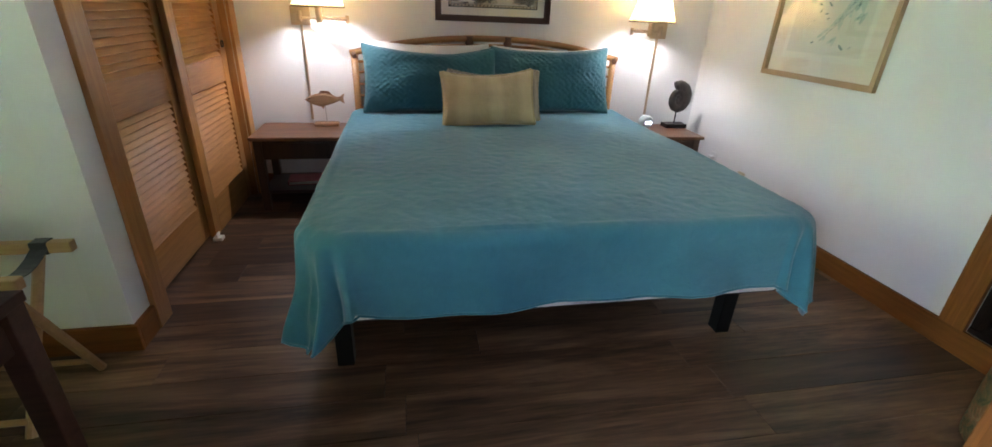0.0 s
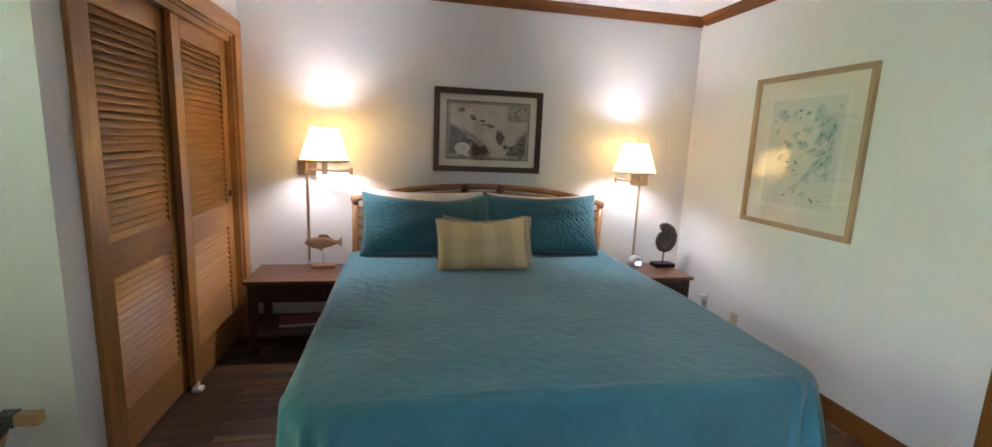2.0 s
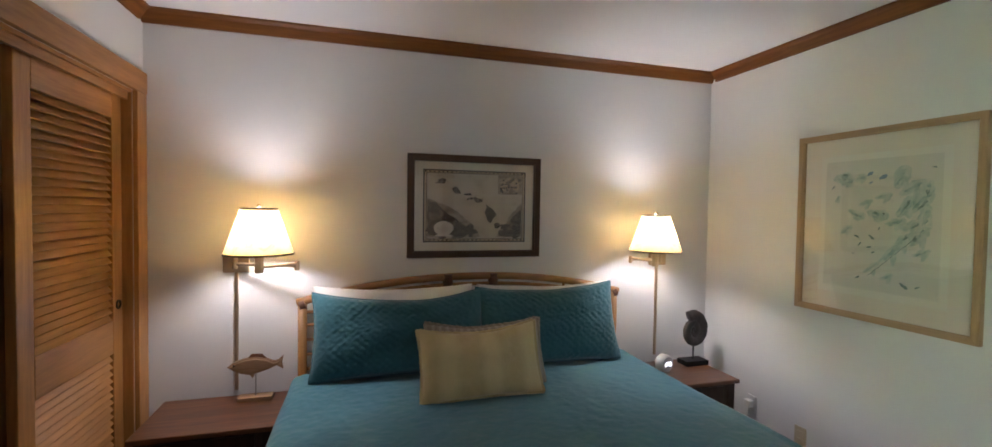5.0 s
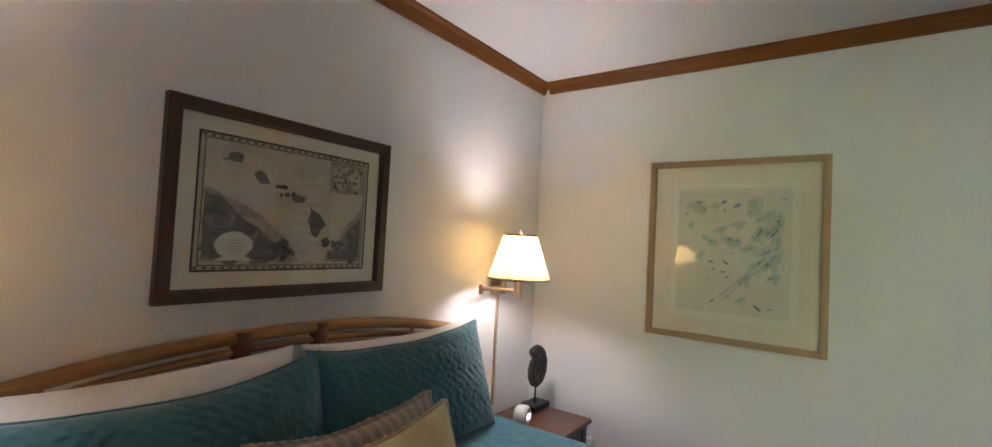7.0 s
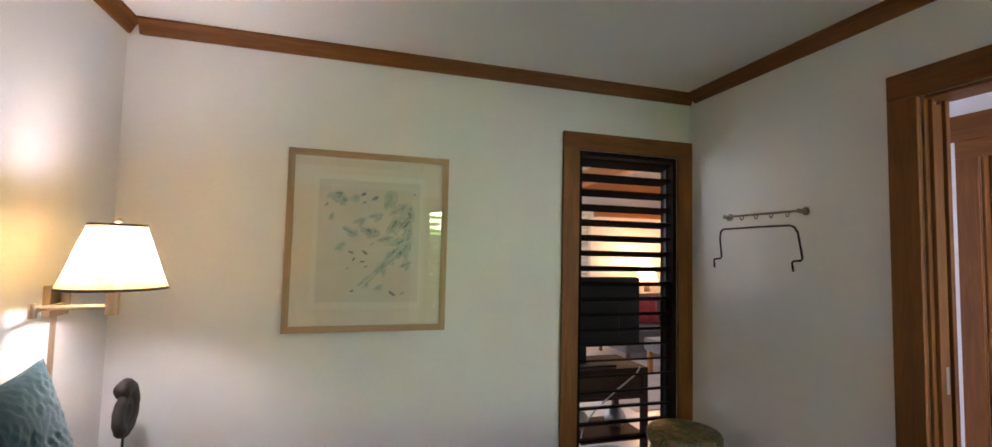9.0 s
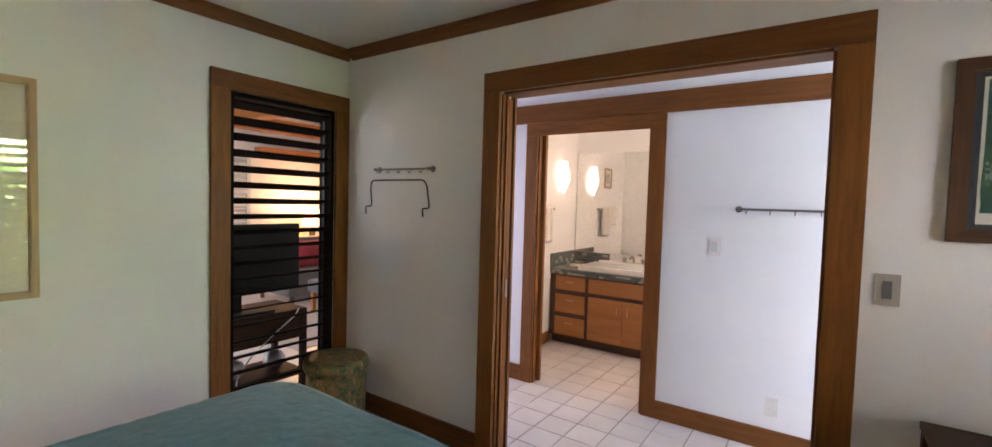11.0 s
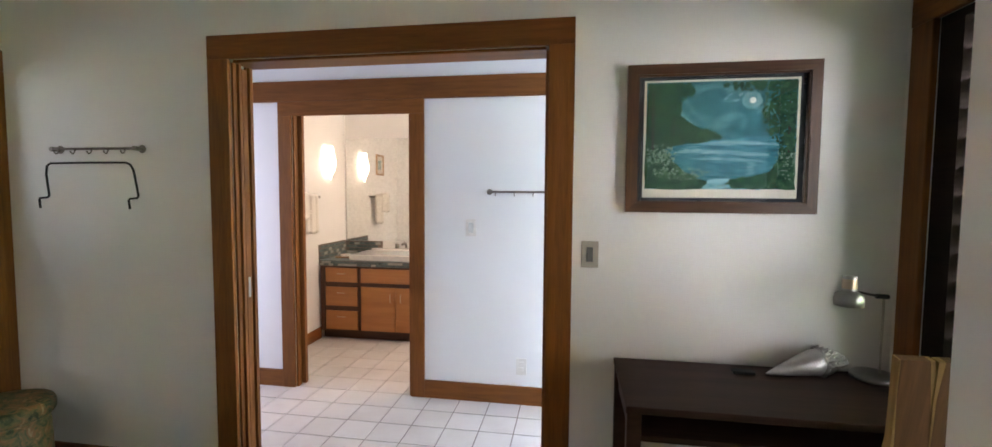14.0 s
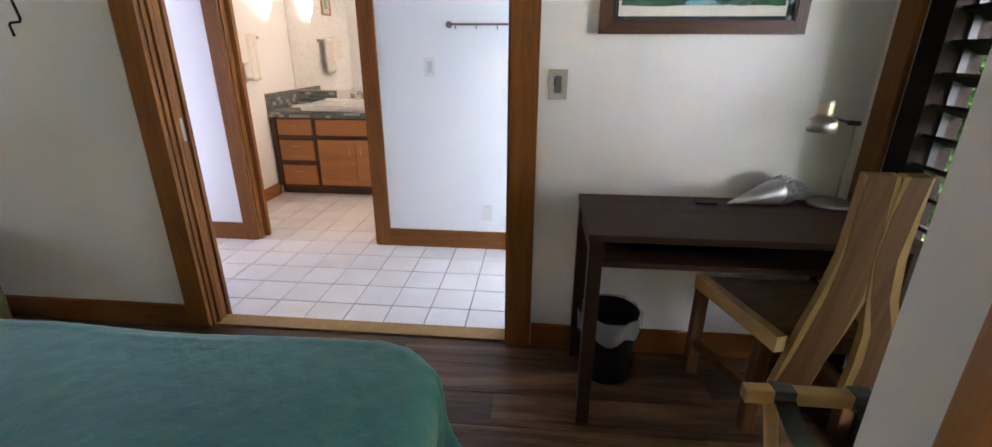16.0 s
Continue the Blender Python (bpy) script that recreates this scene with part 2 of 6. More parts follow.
GOLD_CLOTH = cloth("gold_cushion_cloth", (0.52, 0.38, 0.18), (0.68, 0.53, 0.29), stripe=1.6)
TAUPE_CLOTH = cloth("taupe_cushion_cloth", (0.30, 0.23, 0.17), (0.46, 0.38, 0.30), stripe=9.0)
BLACK_METAL = plain("black_metal", (0.012, 0.012, 0.013), 0.45, 0.6)
STEEL = surf("brushed_steel", (0.34, 0.32, 0.29), (0.48, 0.46, 0.42), 8, 120, 0.42, 1.0, 0.04)
DULL_STEEL = surf("dull_steel", (0.16, 0.14, 0.12), (0.26, 0.23, 0.20), 8, 120, 0.42, 0.8, 0.04)
BRASS = surf("satin_brass", (0.48, 0.36, 0.24), (0.60, 0.46, 0.32), 8, 120, 0.38, 0.9, 0.04)
SHADE = shade_cloth("lamp_parchment", (0.46, 0.30, 0.10))
SHADE_RIM = plain("shade_trim", (0.07, 0.035, 0.018), 0.7)
BULB_GLOW = glazing("bulb_glass", (0.97, 0.96, 0.94), 0.05, 0.06)
WHITE_PLASTIC = plain("white_plastic", (0.78, 0.77, 0.74), 0.35)
IVORY_PLASTIC = plain("ivory_plastic", (0.62, 0.53, 0.36), 0.4)
DARK_STONE = surf("dark_carved_stone", (0.022, 0.018, 0.015), (0.07, 0.055, 0.045), 14, 90, 0.55, relief=0.5)
DRIFTWOOD = wood("carved_fish_wood", (0.26, 0.14, 0.07), (0.48, 0.31, 0.18), "x", 0.6)
PEWTER = surf("polished_pewter", (0.40, 0.39, 0.37), (0.58, 0.57, 0.56), 12, 60, 0.46, 1.0, 0.1)
GLASS = glazing("picture_glass", rough=0.01)
MAT_BOARD = surf("mat_board", (0.76, 0.69, 0.56), (0.82, 0.75, 0.62), 4, 200, 0.9, relief=0.05)
MAT_WHITE = surf("white_mat_board", (0.71, 0.64, 0.54), (0.77, 0.70, 0.60), 4, 200, 0.9, relief=0.05)
PAPER = surf("print_paper", (0.72, 0.68, 0.58), (0.77, 0.74, 0.65), 3, 120, 0.9, relief=0.03)
INK = plain("ink", (0.035, 0.03, 0.026), 0.9)
WHITE_ENAMEL = plain("white_enamel", (0.62, 0.66, 0.66), 0.25)
FAN_GLASS = surf("opal_glass", (0.58, 0.62, 0.62), (0.68, 0.72, 0.72), 5, 60, 0.12, relief=0.05)
FAN_BLADE = surf("fan_blade_paint", (0.42, 0.46, 0.46), (0.54, 0.57, 0.57), 5, 80, 0.35)
STRAP = cloth("black_webbing", (0.012, 0.012, 0.013), (0.03, 0.03, 0.032))
LIVE_EDGE = wood("live_edge_heartwood", (0.050, 0.021, 0.008), (0.23, 0.108, 0.042), "z", 0.5, 11.0)
SAPWOOD = wood("live_edge_sapwood", (0.27, 0.15, 0.05), (0.46, 0.29, 0.115), "z", 0.5, 16.0)
SAPWOOD_Y = wood("chair_rail_wood", (0.36, 0.20, 0.08), (0.56, 0.36, 0.16), "y", 0.35, 16.0, coat=0.3)
for plank_wood in (LIVE_EDGE, SAPWOOD, SAPWOOD_Y):
    plank_wood.node_tree.nodes["Principled BSDF"].inputs["Specular IOR Level"].default_value = 0.25
RACK_WOOD = wood("luggage_rack_wood", (0.36, 0.20, 0.08), (0.55, 0.34, 0.15), "x", 0.4)
VANITY = wood("vanity_maple", (0.32, 0.12, 0.030), (0.47, 0.20, 0.055), "x", 0.42, 9.0, coat=0.08, vary=0.2)
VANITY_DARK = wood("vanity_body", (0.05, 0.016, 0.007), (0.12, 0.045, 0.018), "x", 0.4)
SLATE = surf("mosaic_slate", (0.055, 0.085, 0.088), (0.16, 0.21, 0.20), 9, 60, 0.3, relief=0.2, piece=0.5)
SLATE_PALE = surf("mosaic_pale", (0.30, 0.30, 0.26), (0.45, 0.44, 0.38), 9, 60, 0.3, relief=0.2, piece=0.3)
PORCELAIN = plain("porcelain", (0.80, 0.78, 0.74), 0.12)
MIRROR = plain("mirror_silver", (0.86, 0.87, 0.85), 0.004, 1.0)
TOWEL = cloth("towel_terry", (0.66, 0.62, 0.55), (0.78, 0.75, 0.69), weave=120, depth=0.012)
SCONCE_GLOW = plain("sconce_glass", (0.9, 0.86, 0.8), 0.3, glow=SCONCE_POWER, glow_color=(1.0, 0.82, 0.60))
STOOL, stool_nt, stool_b = base("mottled_ceramic", 0.5)
stool_v = coords(stool_nt, (1, 1, 1))
stool_n = noise_tex(stool_nt, stool_v, 22.0, 7.0, 0.7, 0.8)
stool_nt.links.new(ramp(stool_nt, stool_n, [(0.30, (0.012, 0.022, 0.010)), (0.42, (0.050, 0.075, 0.028)), (0.50, (0.16, 0.135, 0.050)), (0.57, (0.26, 0.12, 0.045)), (0.66, (0.36, 0.29, 0.16))]), stool_b.inputs["Base Color"])
bump(stool_nt, stool_b, stool_n, 0.6, 0.006)
DARK_PLASTIC = plain("black_plastic", (0.008, 0.008, 0.009), 0.55, spec=0.25)
BAG, bag_nt, bag_b = base("bin_bag_film", 0.25)
bag_b.inputs["Base Color"].default_value = (0.78, 0.79, 0.80, 1)
bag_b.inputs["Alpha"].default_value = 0.34
bump(bag_nt, bag_b, noise_tex(bag_nt, coords(bag_nt, (1, 1, 0.4)), 60.0, 3.0), 0.35, 0.004)
SOFA = cloth("grey_upholstery", (0.10, 0.095, 0.09), (0.17, 0.16, 0.15))
RED_CLOTH = cloth("red_cushion_cloth", (0.30, 0.03, 0.045), (0.42, 0.06, 0.07))
BEAM = wood("beam_wood", (0.28, 0.10, 0.025), (0.46, 0.19, 0.06), "y", 0.4)
LIVING_SHADE = plain("living_lamp_shade", (0.85, 0.55, 0.22), 0.7, glow=2.2, glow_color=(1.0, 0.56, 0.16))
LEAF = surf("hedge_leaf", (0.035, 0.085, 0.016), (0.10, 0.20, 0.04), 3, 40, 0.45, piece=0.5)
GRASS = surf("lawn", (0.03, 0.07, 0.015), (0.08, 0.14, 0.03), 2, 60, 0.9, relief=0.6)

# ---------------------------------------------------------------- building blocks


def bm_box(bm, x0, x1, y0, y1, z0, z1, bevel=0.0):
    made = bmesh.ops.create_cube(bm, size=1.0, matrix=Matrix.LocRotScale(((x0 + x1) / 2, (y0 + y1) / 2, (z0 + z1) / 2), None, (abs(x1 - x0), abs(y1 - y0), abs(z1 - z0))))
    if bevel:
        edges = list({e for v in made["verts"] for e in v.link_edges})
        bmesh.ops.bevel(bm, geom=edges, offset=bevel, segments=2, affect="EDGES", profile=0.6)
    return bm


def box(x0, x1, y0, y1, z0, z1, bevel=0.0):
    return bm_box(bmesh.new(), x0, x1, y0, y1, z0, z1, bevel)


def bm_rod(bm, a, b, r0, r1=None, seg=12):
    a, b = Vector(a), Vector(b)
    d = b - a
    turn = d.to_track_quat("Z", "Y").to_matrix().to_4x4()
    bmesh.ops.create_cone(bm, cap_ends=True, segments=seg, radius1=r0, radius2=r0 if r1 is None else r1, depth=d.length, matrix=Matrix.Translation((a + b) / 2) @ turn)
    return bm


def rod(a, b, r0, r1=None, seg=12):
    return bm_rod(bmesh.new(), a, b, r0, r1, seg)


def bm_tube(bm, pts, r, seg=8):
    """A bent rod through the points, r its radius or one radius per point."""
    pts = [Vector(p) for p in pts]
    rings = []
    for i, p in enumerate(pts):
        d = (pts[min(i + 1, len(pts) - 1)] - pts[max(i - 1, 0)]).normalized()
        side = d.cross(Vector((0.13, 0.31, 0.94))).normalized()
        up = side.cross(d)
        rr = r[i] if isinstance(r, (list, tuple)) else r
        rings.append([bm.verts.new(p + rr * (math.cos(k * math.tau / seg) * side + math.sin(k * math.tau / seg) * up)) for k in range(seg)])
    for a, b in zip(rings, rings[1:]):
        for k in range(seg):
            bm.faces.new((a[k], a[(k + 1) % seg], b[(k + 1) % seg], b[k]))
    bm.faces.new(rings[0])
    bm.faces.new(rings[-1][::-1])
    bmesh.ops.recalc_face_normals(bm, faces=bm.faces)
    return bm


def tube(pts, r, seg=8):
    return bm_tube(bmesh.new(), pts, r, seg)


def lathe(profile, seg=32, at=(0, 0, 0), cap=True):
    """Turns (radius, height) pairs round the upright axis."""
    bm = bmesh.new()
    rings = []
    for r, z in profile:
        rings.append([bm.verts.new((at[0] + r * math.cos(k * math.tau / seg), at[1] + r * math.sin(k * math.tau / seg), at[2] + z)) for k in range(seg)])
    for a, b in zip(rings, rings[1:]):
        for k in range(seg):
            bm.faces.new((a[k], a[(k + 1) % seg], b[(k + 1) % seg], b[k]))
    if cap:
        bm.faces.new(rings[0][::-1])
        bm.faces.new(rings[-1])
    bmesh.ops.recalc_face_normals(bm, faces=bm.faces)
    return bm


def slab(points, depth, axis="y", start=0.0):
    """A flat outline, extruded along one axis. The points are the other two coordinates."""
    bm = bmesh.new()

    def put(p, d):
        return {"x": (d, p[0], p[1]), "y": (p[0], d, p[1]), "z": (p[0], p[1], d)}[axis]

    low = [bm.verts.new(put(p, start)) for p in points]
    high = [bm.verts.new(put(p, start + depth)) for p in points]
    n = len(points)
    bm.faces.new(low)
    bm.faces.new(high[::-1])
    for i in range(n):
        bm.faces.new((low[i], low[(i + 1) % n], high[(i + 1) % n], high[i]))
    bmesh.ops.recalc_face_normals(bm, faces=bm.faces)
    return bm


def to_mesh(name, bm, material, smooth=False):
    me = bpy.data.meshes.new(name)
    if smooth:
        for fc in bm.faces:
            fc.smooth = True
    bm.to_mesh(me)
    bm.free()
    me.materials.append(material)
    return me


def part(name, bm, material, parent=None, label="", smooth=False):
    ob = new(name, to_mesh(name, bm, material, smooth))
    ob.parent = parent
    if label:
        ob["label"] = label
    return ob


def setting(name, bm, material, label="", smooth=False, category=""):
    return tagged(part(name, bm, material, None, "", smooth), label, category, "", "structure")


def thing(name, m, label, category, group=""):
    ob = new(name)
    ob.empty_display_size = 0.1
    ob.matrix_world = m
    return tagged(ob, label, category, group)


def walled(axis, at, thick, lo, hi, top, holes=()):
    """A wall across one axis, with openings (from, to, sill, head) cut right through it."""
    bm = bmesh.new()

    def put(a, b, z0, z1):
        if b - a > 1e-4 and z1 - z0 > 1e-4:
            if axis == "x":
                bm_box(bm, at, at + thick, a, b, z0, z1)
            else:
                bm_box(bm, a, b, at, at + thick, z0, z1)

    cur = lo
    for a, b, sill, head in sorted(holes):
        put(cur, a, 0, top)
        put(a, b, 0, sill)
        put(a, b, head, top)
        cur = b
    put(cur, hi, 0, top)
    return bm


# ---------------------------------------------------------------- the shell of the rooms
EAST, NORTH, WEST, NIB, CROWN, CEILING = 2.28, 3.15, -1.85, -1.135, 2.406, 2.475
NOOK = 1.295                       # south face of the closet
DOOR_W, DOOR_E, DOOR_H = -0.518, 0.965, 2.055
BATH_W, BATH_E = 0.485, 1.375
HALL = -1.125

setting("wall_north", walled("y", NORTH, 0.13, -2.0, 2.42, 2.6), WALL, "white painted bedroom wall behind the bed")
# the first hole, off the hall, is unseen and cut for the east fill lamp
setting("wall_east", walled("x", EAST, 0.14, -1.28, NORTH, 2.6, [(-1.08, -0.20, 0, 2.05), (0.105, 0.805, 0.118, 2.045)]), WALL, "white painted wall with a slatted interior window")
setting("wall_south", walled("y", -0.13, 0.13, -2.42, EAST, 2.6, [(DOOR_W, DOOR_E, 0, DOOR_H)]), WALL, "white painted wall with a wide doorway")
setting("wall_west", walled("x", WEST - 0.13, 0.13, 0.0, NORTH, 2.6, [(0.155, 1.12, 0.118, 2.045)]), WALL, "white painted wall with a louvred garden window")
setting("wall_closet", walled("x", NIB - 0.12, 0.12, NOOK, NORTH, CEILING, [(1.53, 3.03, 0, 2.045)]), WALL, "white painted closet front wall")
setting("wall_closet_end", box(WEST, NIB - 0.12, NOOK, NOOK + 0.12, 0, CEILING), WALL, "white painted end wall of the closet")
# the raised hole is an unseen window, cut for the south fill lamp
setting("wall_hall_south", walled("y", HALL - 0.13, 0.13, -2.42, EAST, 2.6, [(-1.93, -0.77, 0.92, 1.98), (BATH_W, BATH_E, 0, 2.06)]), WALL_HALL, "white painted hallway wall with the bathroom doorway")
setting("wall_hall_west", walled("x", -2.42, 0.13, HALL, -0.13, 2.6, [(-1.12, -0.17, 0, 2.1)]), WALL_HALL, "unseen hallway end wall, opened to let daylight in")
setting("wall_bath_east", box(1.83, 1.98, -2.93, HALL - 0.13, 0, 2.7), WALL, "cream white bathroom wall")
setting("wall_bath_south", box(-0.72, 1.83, -2.93, -2.81, 0, 2.7), WALL, "cream white bathroom wall behind the mirror")
setting("wall_bath_west", box(-0.72, -0.6, -2.81, HALL - 0.13, 0, 2.7), WALL, "cream white bathroom wall")
setting("ceiling", box(-2.0, 2.42, -0.13, 3.365, CEILING, 2.6), CEIL, "flat white painted bedroom ceiling")
setting("ceiling_hall", box(-2.42, 2.42, -1.28, -0.13, 2.46, 2.6), CEIL, "flat white hallway ceiling")
setting("ceiling_bath", box(-0.72, 1.98, -2.93, -1.28, 2.62, 2.72), CEIL, "flat white bathroom ceiling")

# living room beyond the slatted window
setting("wall_living_east", box(6.6, 6.72, -4.2, 2.6, 0, 3.0), WALL, "pale wall of the living room")
setting("wall_living_south", box(2.42, 6.6, -4.32, -4.2, 0, 3.0), WALL, "pale wall of the living room")
setting("wall_living_north", walled("y", 2.5, 0.12, 2.42, 6.6, 3.0, [(3.4, 5.8, 0.7, 2.3)]), WALL, "pale living room wall with a window opening added for light")
setting("wall_living_west", walled("x", 2.3, 0.12, -4.32, -1.28, 3.0), WALL, "pale wall of the living room")
setting("wall_living_upper", box(2.30, 2.42, -1.28, 2.62, 2.6, 3.0), WALL, "pale wall of the living room")
setting("ceiling_living", box(2.30, 6.72, -4.32, 2.62, 3.0, 3.1), CEIL, "white living room ceiling")
setting("floor_living", box(2.42, 6.6, -4.2, 2.5, -0.06, 0.0), TILE, "pale tiled living room floor")
for i, (a, b, z0, z1, x0, x1) in enumerate(((-4.2, 2.5, 2.42, 2.62, 6.40, 6.6), (-4.2, -1.62, 2.02, 2.18, 6.46, 6.6))):
    setting("trim_living_beam", box(x0, x1, a, b, z0, z1, 0.008), BEAM, "orange brown wooden beam along the living room wall")
setting("trim_living_cross_beam", box(2.42, 6.40, -1.30, -1.12, 2.46, 2.66, 0.008), BEAM, "orange brown wooden ceiling beam")


def baseboard(x0, x1, y0, y1, h=0.118):
    along = TRIM_X if abs(x1 - x0) > abs(y1 - y0) else TRIM_Y
    return setting("baseboard", box(x0, x1, y0, y1, 0, h, 0.004), along, "brown stained wooden baseboard")


baseboard(NIB, EAST, NORTH - 0.018, NORTH)
baseboard(EAST - 0.018, EAST, 0.018, NORTH - 0.018)
baseboard(1.075, EAST, 0.0, 0.018)
baseboard(WEST, -0.628, 0.0, 0.018)
baseboard(WEST, WEST + 0.018, 0.018, NOOK - 0.018)
baseboard(WEST, NIB + 0.018, NOOK - 0.018, NOOK)
baseboard(NIB, NIB + 0.018, NOOK, 1.425)
baseboard(-2.29, 0.385, HALL, HALL + 0.02, 0.125)
baseboard(1.475, EAST, HALL, HALL + 0.02, 0.125)
baseboard(1.812, 1.83, -2.25, HALL - 0.13, 0.11)


def crown(name, pts, material):
    return setting("trim_" + name, slab(pts[0], pts[1], pts[2], pts[3]), material, "brown stained wooden crown moulding under the ceiling")


def profile(wall, inward):
    """Cross-section of the moulding: (distance from the wall, height)."""
    return [(wall, CROWN), (wall + inward * 0.012, CROWN), (wall + inward * 0.018, CROWN + 0.012), (wall + inward * 0.036, CROWN + 0.045), (wall + inward * 0.05, CROWN + 0.058), (wall + inward * 0.05, CEILING), (wall, CEILING)]


crown("crown_north", (profile(NORTH, -1), EAST - NIB, "x", NIB), TRIM_X)
crown("crown_east", (profile(EAST, -1), NORTH - 0.052, "y", 0.0), TRIM_Y)
crown("crown_south", (profile(0.0, 1), EAST - 0.052 - WEST, "x", WEST), TRIM_X)
crown("crown_closet", (profile(NIB, 1), NORTH - 0.052 - NOOK, "y", NOOK), TRIM_Y)


def casing(name, axis, face, out, a, b, z0, head, width=0.1, thick=0.022, sill=False, label="brown stained wooden casing", woods=None):
    """Flat boards round an opening, on the wall's face; out is the side they stand proud to."""
    ob = tagged(new(name), label, "casing", "", "structure")
    f0, f1 = sorted((face, face + out * thick))
    for lo, hi in ((a - width, a), (b, b + width)):
        part("upright", box(f0, f1, lo, hi, z0, head, 0.004) if axis == "x" else box(lo, hi, f0, f1, z0, head, 0.004), woods[0] if woods else TRIM_Z, ob)
    rails = [(head, head + width)] + ([(z0 - width * 0.6, z0)] if sill else [])
    for r0, r1 in rails:
        part("head_board", box(f0, f1 + (0.003 if out > 0 else 0), a - width, b + width, r0, r1, 0.004) if axis == "x" else box(a - width, b + width, f0, f1, r0, r1, 0.004), woods[1] if woods else TRIM_Y if axis == "x" else TRIM_X, ob)
    return ob


# doorway from the bedroom to the hall, with the slot of a pocket door on its east side
door = casing("door_1", "y", 0.0, 1, DOOR_W, DOOR_E, 0.0, DOOR_H, 0.108, label="wide pocket doorway with dark brown wooden casing, door slid away")
for x0, x1, y0, y1 in ((DOOR_W, DOOR_W + 0.012, -0.13, 0.0), (DOOR_E - 0.012, DOOR_E, -0.045, 0.0), (DOOR_E - 0.012, DOOR_E, -0.13, -0.088)):
    part("jamb", box(x0, x1, y0, y1, 0, DOOR_H - 0.012, 0.002), TRIM_Z, door)
part("jamb", box(DOOR_W + 0.012, DOOR_E - 0.012, -0.13, 0.0, DOOR_H - 0.014, DOOR_H - 0.001), TRIM_X, door)
part("stop_bead", box(DOOR_E - 0.026, DOOR_E - 0.012, -0.040, -0.022, 0, DOOR_H - 0.014, 0.002), TRIM_Z, door)
part("stop_bead", box(DOOR_E - 0.026, DOOR_E - 0.012, -0.118, -0.096, 0, DOOR_H - 0.014, 0.002), TRIM_Z, door)
leaf = part("door_edge", box(DOOR_E - 0.020, DOOR_E + 0.06, -0.083, -0.050, 0.01, DOOR_H - 0.03, 0.002), TRIM_Z, door, "edge of the pocket door standing in its slot")
part("edge_pull", box(DOOR_E - 0.0215, DOOR_E - 0.0195, -0.074, -0.059, 0.92, 1.02), STEEL, leaf, "small steel edge pull")
casing("trim_door_hall_side", "y", -0.13, -1, DOOR_W, DOOR_E, 0.0, DOOR_H, 0.105)
setting("trim_threshold", box(DOOR_W, DOOR_E, -0.10, -0.004, 0.0, 0.012, 0.004), SAPWOOD, "pale wooden threshold strip")

# bathroom doorway and the long brown band above it
bath = casing("door_2", "y", HALL, 1, BATH_W, BATH_E, 0.0, 1.985, 0.1, label="bathroom doorway with brown wooden casing, standing open")
for x0, x1 in ((BATH_W, BATH_W + 0.014), (BATH_E - 0.014, BATH_E)):
    for y0, y1 in ((HALL - 0.045, HALL), (HALL - 0.13, HALL - 0.085)):
        part("jamb", box(x0, x1, y0, y1, 0, 2.06, 0.002), TRIM_Z, bath)
    part("door_edge", box(x0 + 0.004 if x0 < 1 else x0 - 0.03, x1 - 0.004, HALL - 0.08, HALL - 0.05, 0.01, 2.05, 0.002), TRIM_Z, bath)
setting("trim_hall_band", box(-2.29, EAST, HALL, HALL + 0.026, 2.085, 2.228, 0.004), TRIM_X, "long dark brown wooden band high on the hallway wall")

# closet opening with two sliding louvred doors
closet_frame = casing("trim_closet", "x", NIB, 1, 1.53, 3.03, 0.0, 2.045, 0.105, label="honey brown wooden closet casing", woods=(CLOSET, CLOSET_Y))
for y0, y1 in ((1.53, 1.542), (3.018, 3.03)):
    part("jamb", box(NIB - 0.12, NIB, y0, y1, 0, 2.045), CLOSET, closet_frame)
part("head_jamb", box(NIB - 0.12, NIB, 1.542, 3.018, 2.03, 2.045), CLOSET_Y, closet_frame)
part("track", box(NIB - 0.10, NIB - 0.035, 1.544, 3.016, 2.013, 2.028), STEEL, closet_frame, "steel sliding track")
part("fascia", box(NIB - 0.028, NIB - 0.012, 1.544, 3.016, 1.995, 2.03, 0.002), CLOSET_Y, closet_frame)


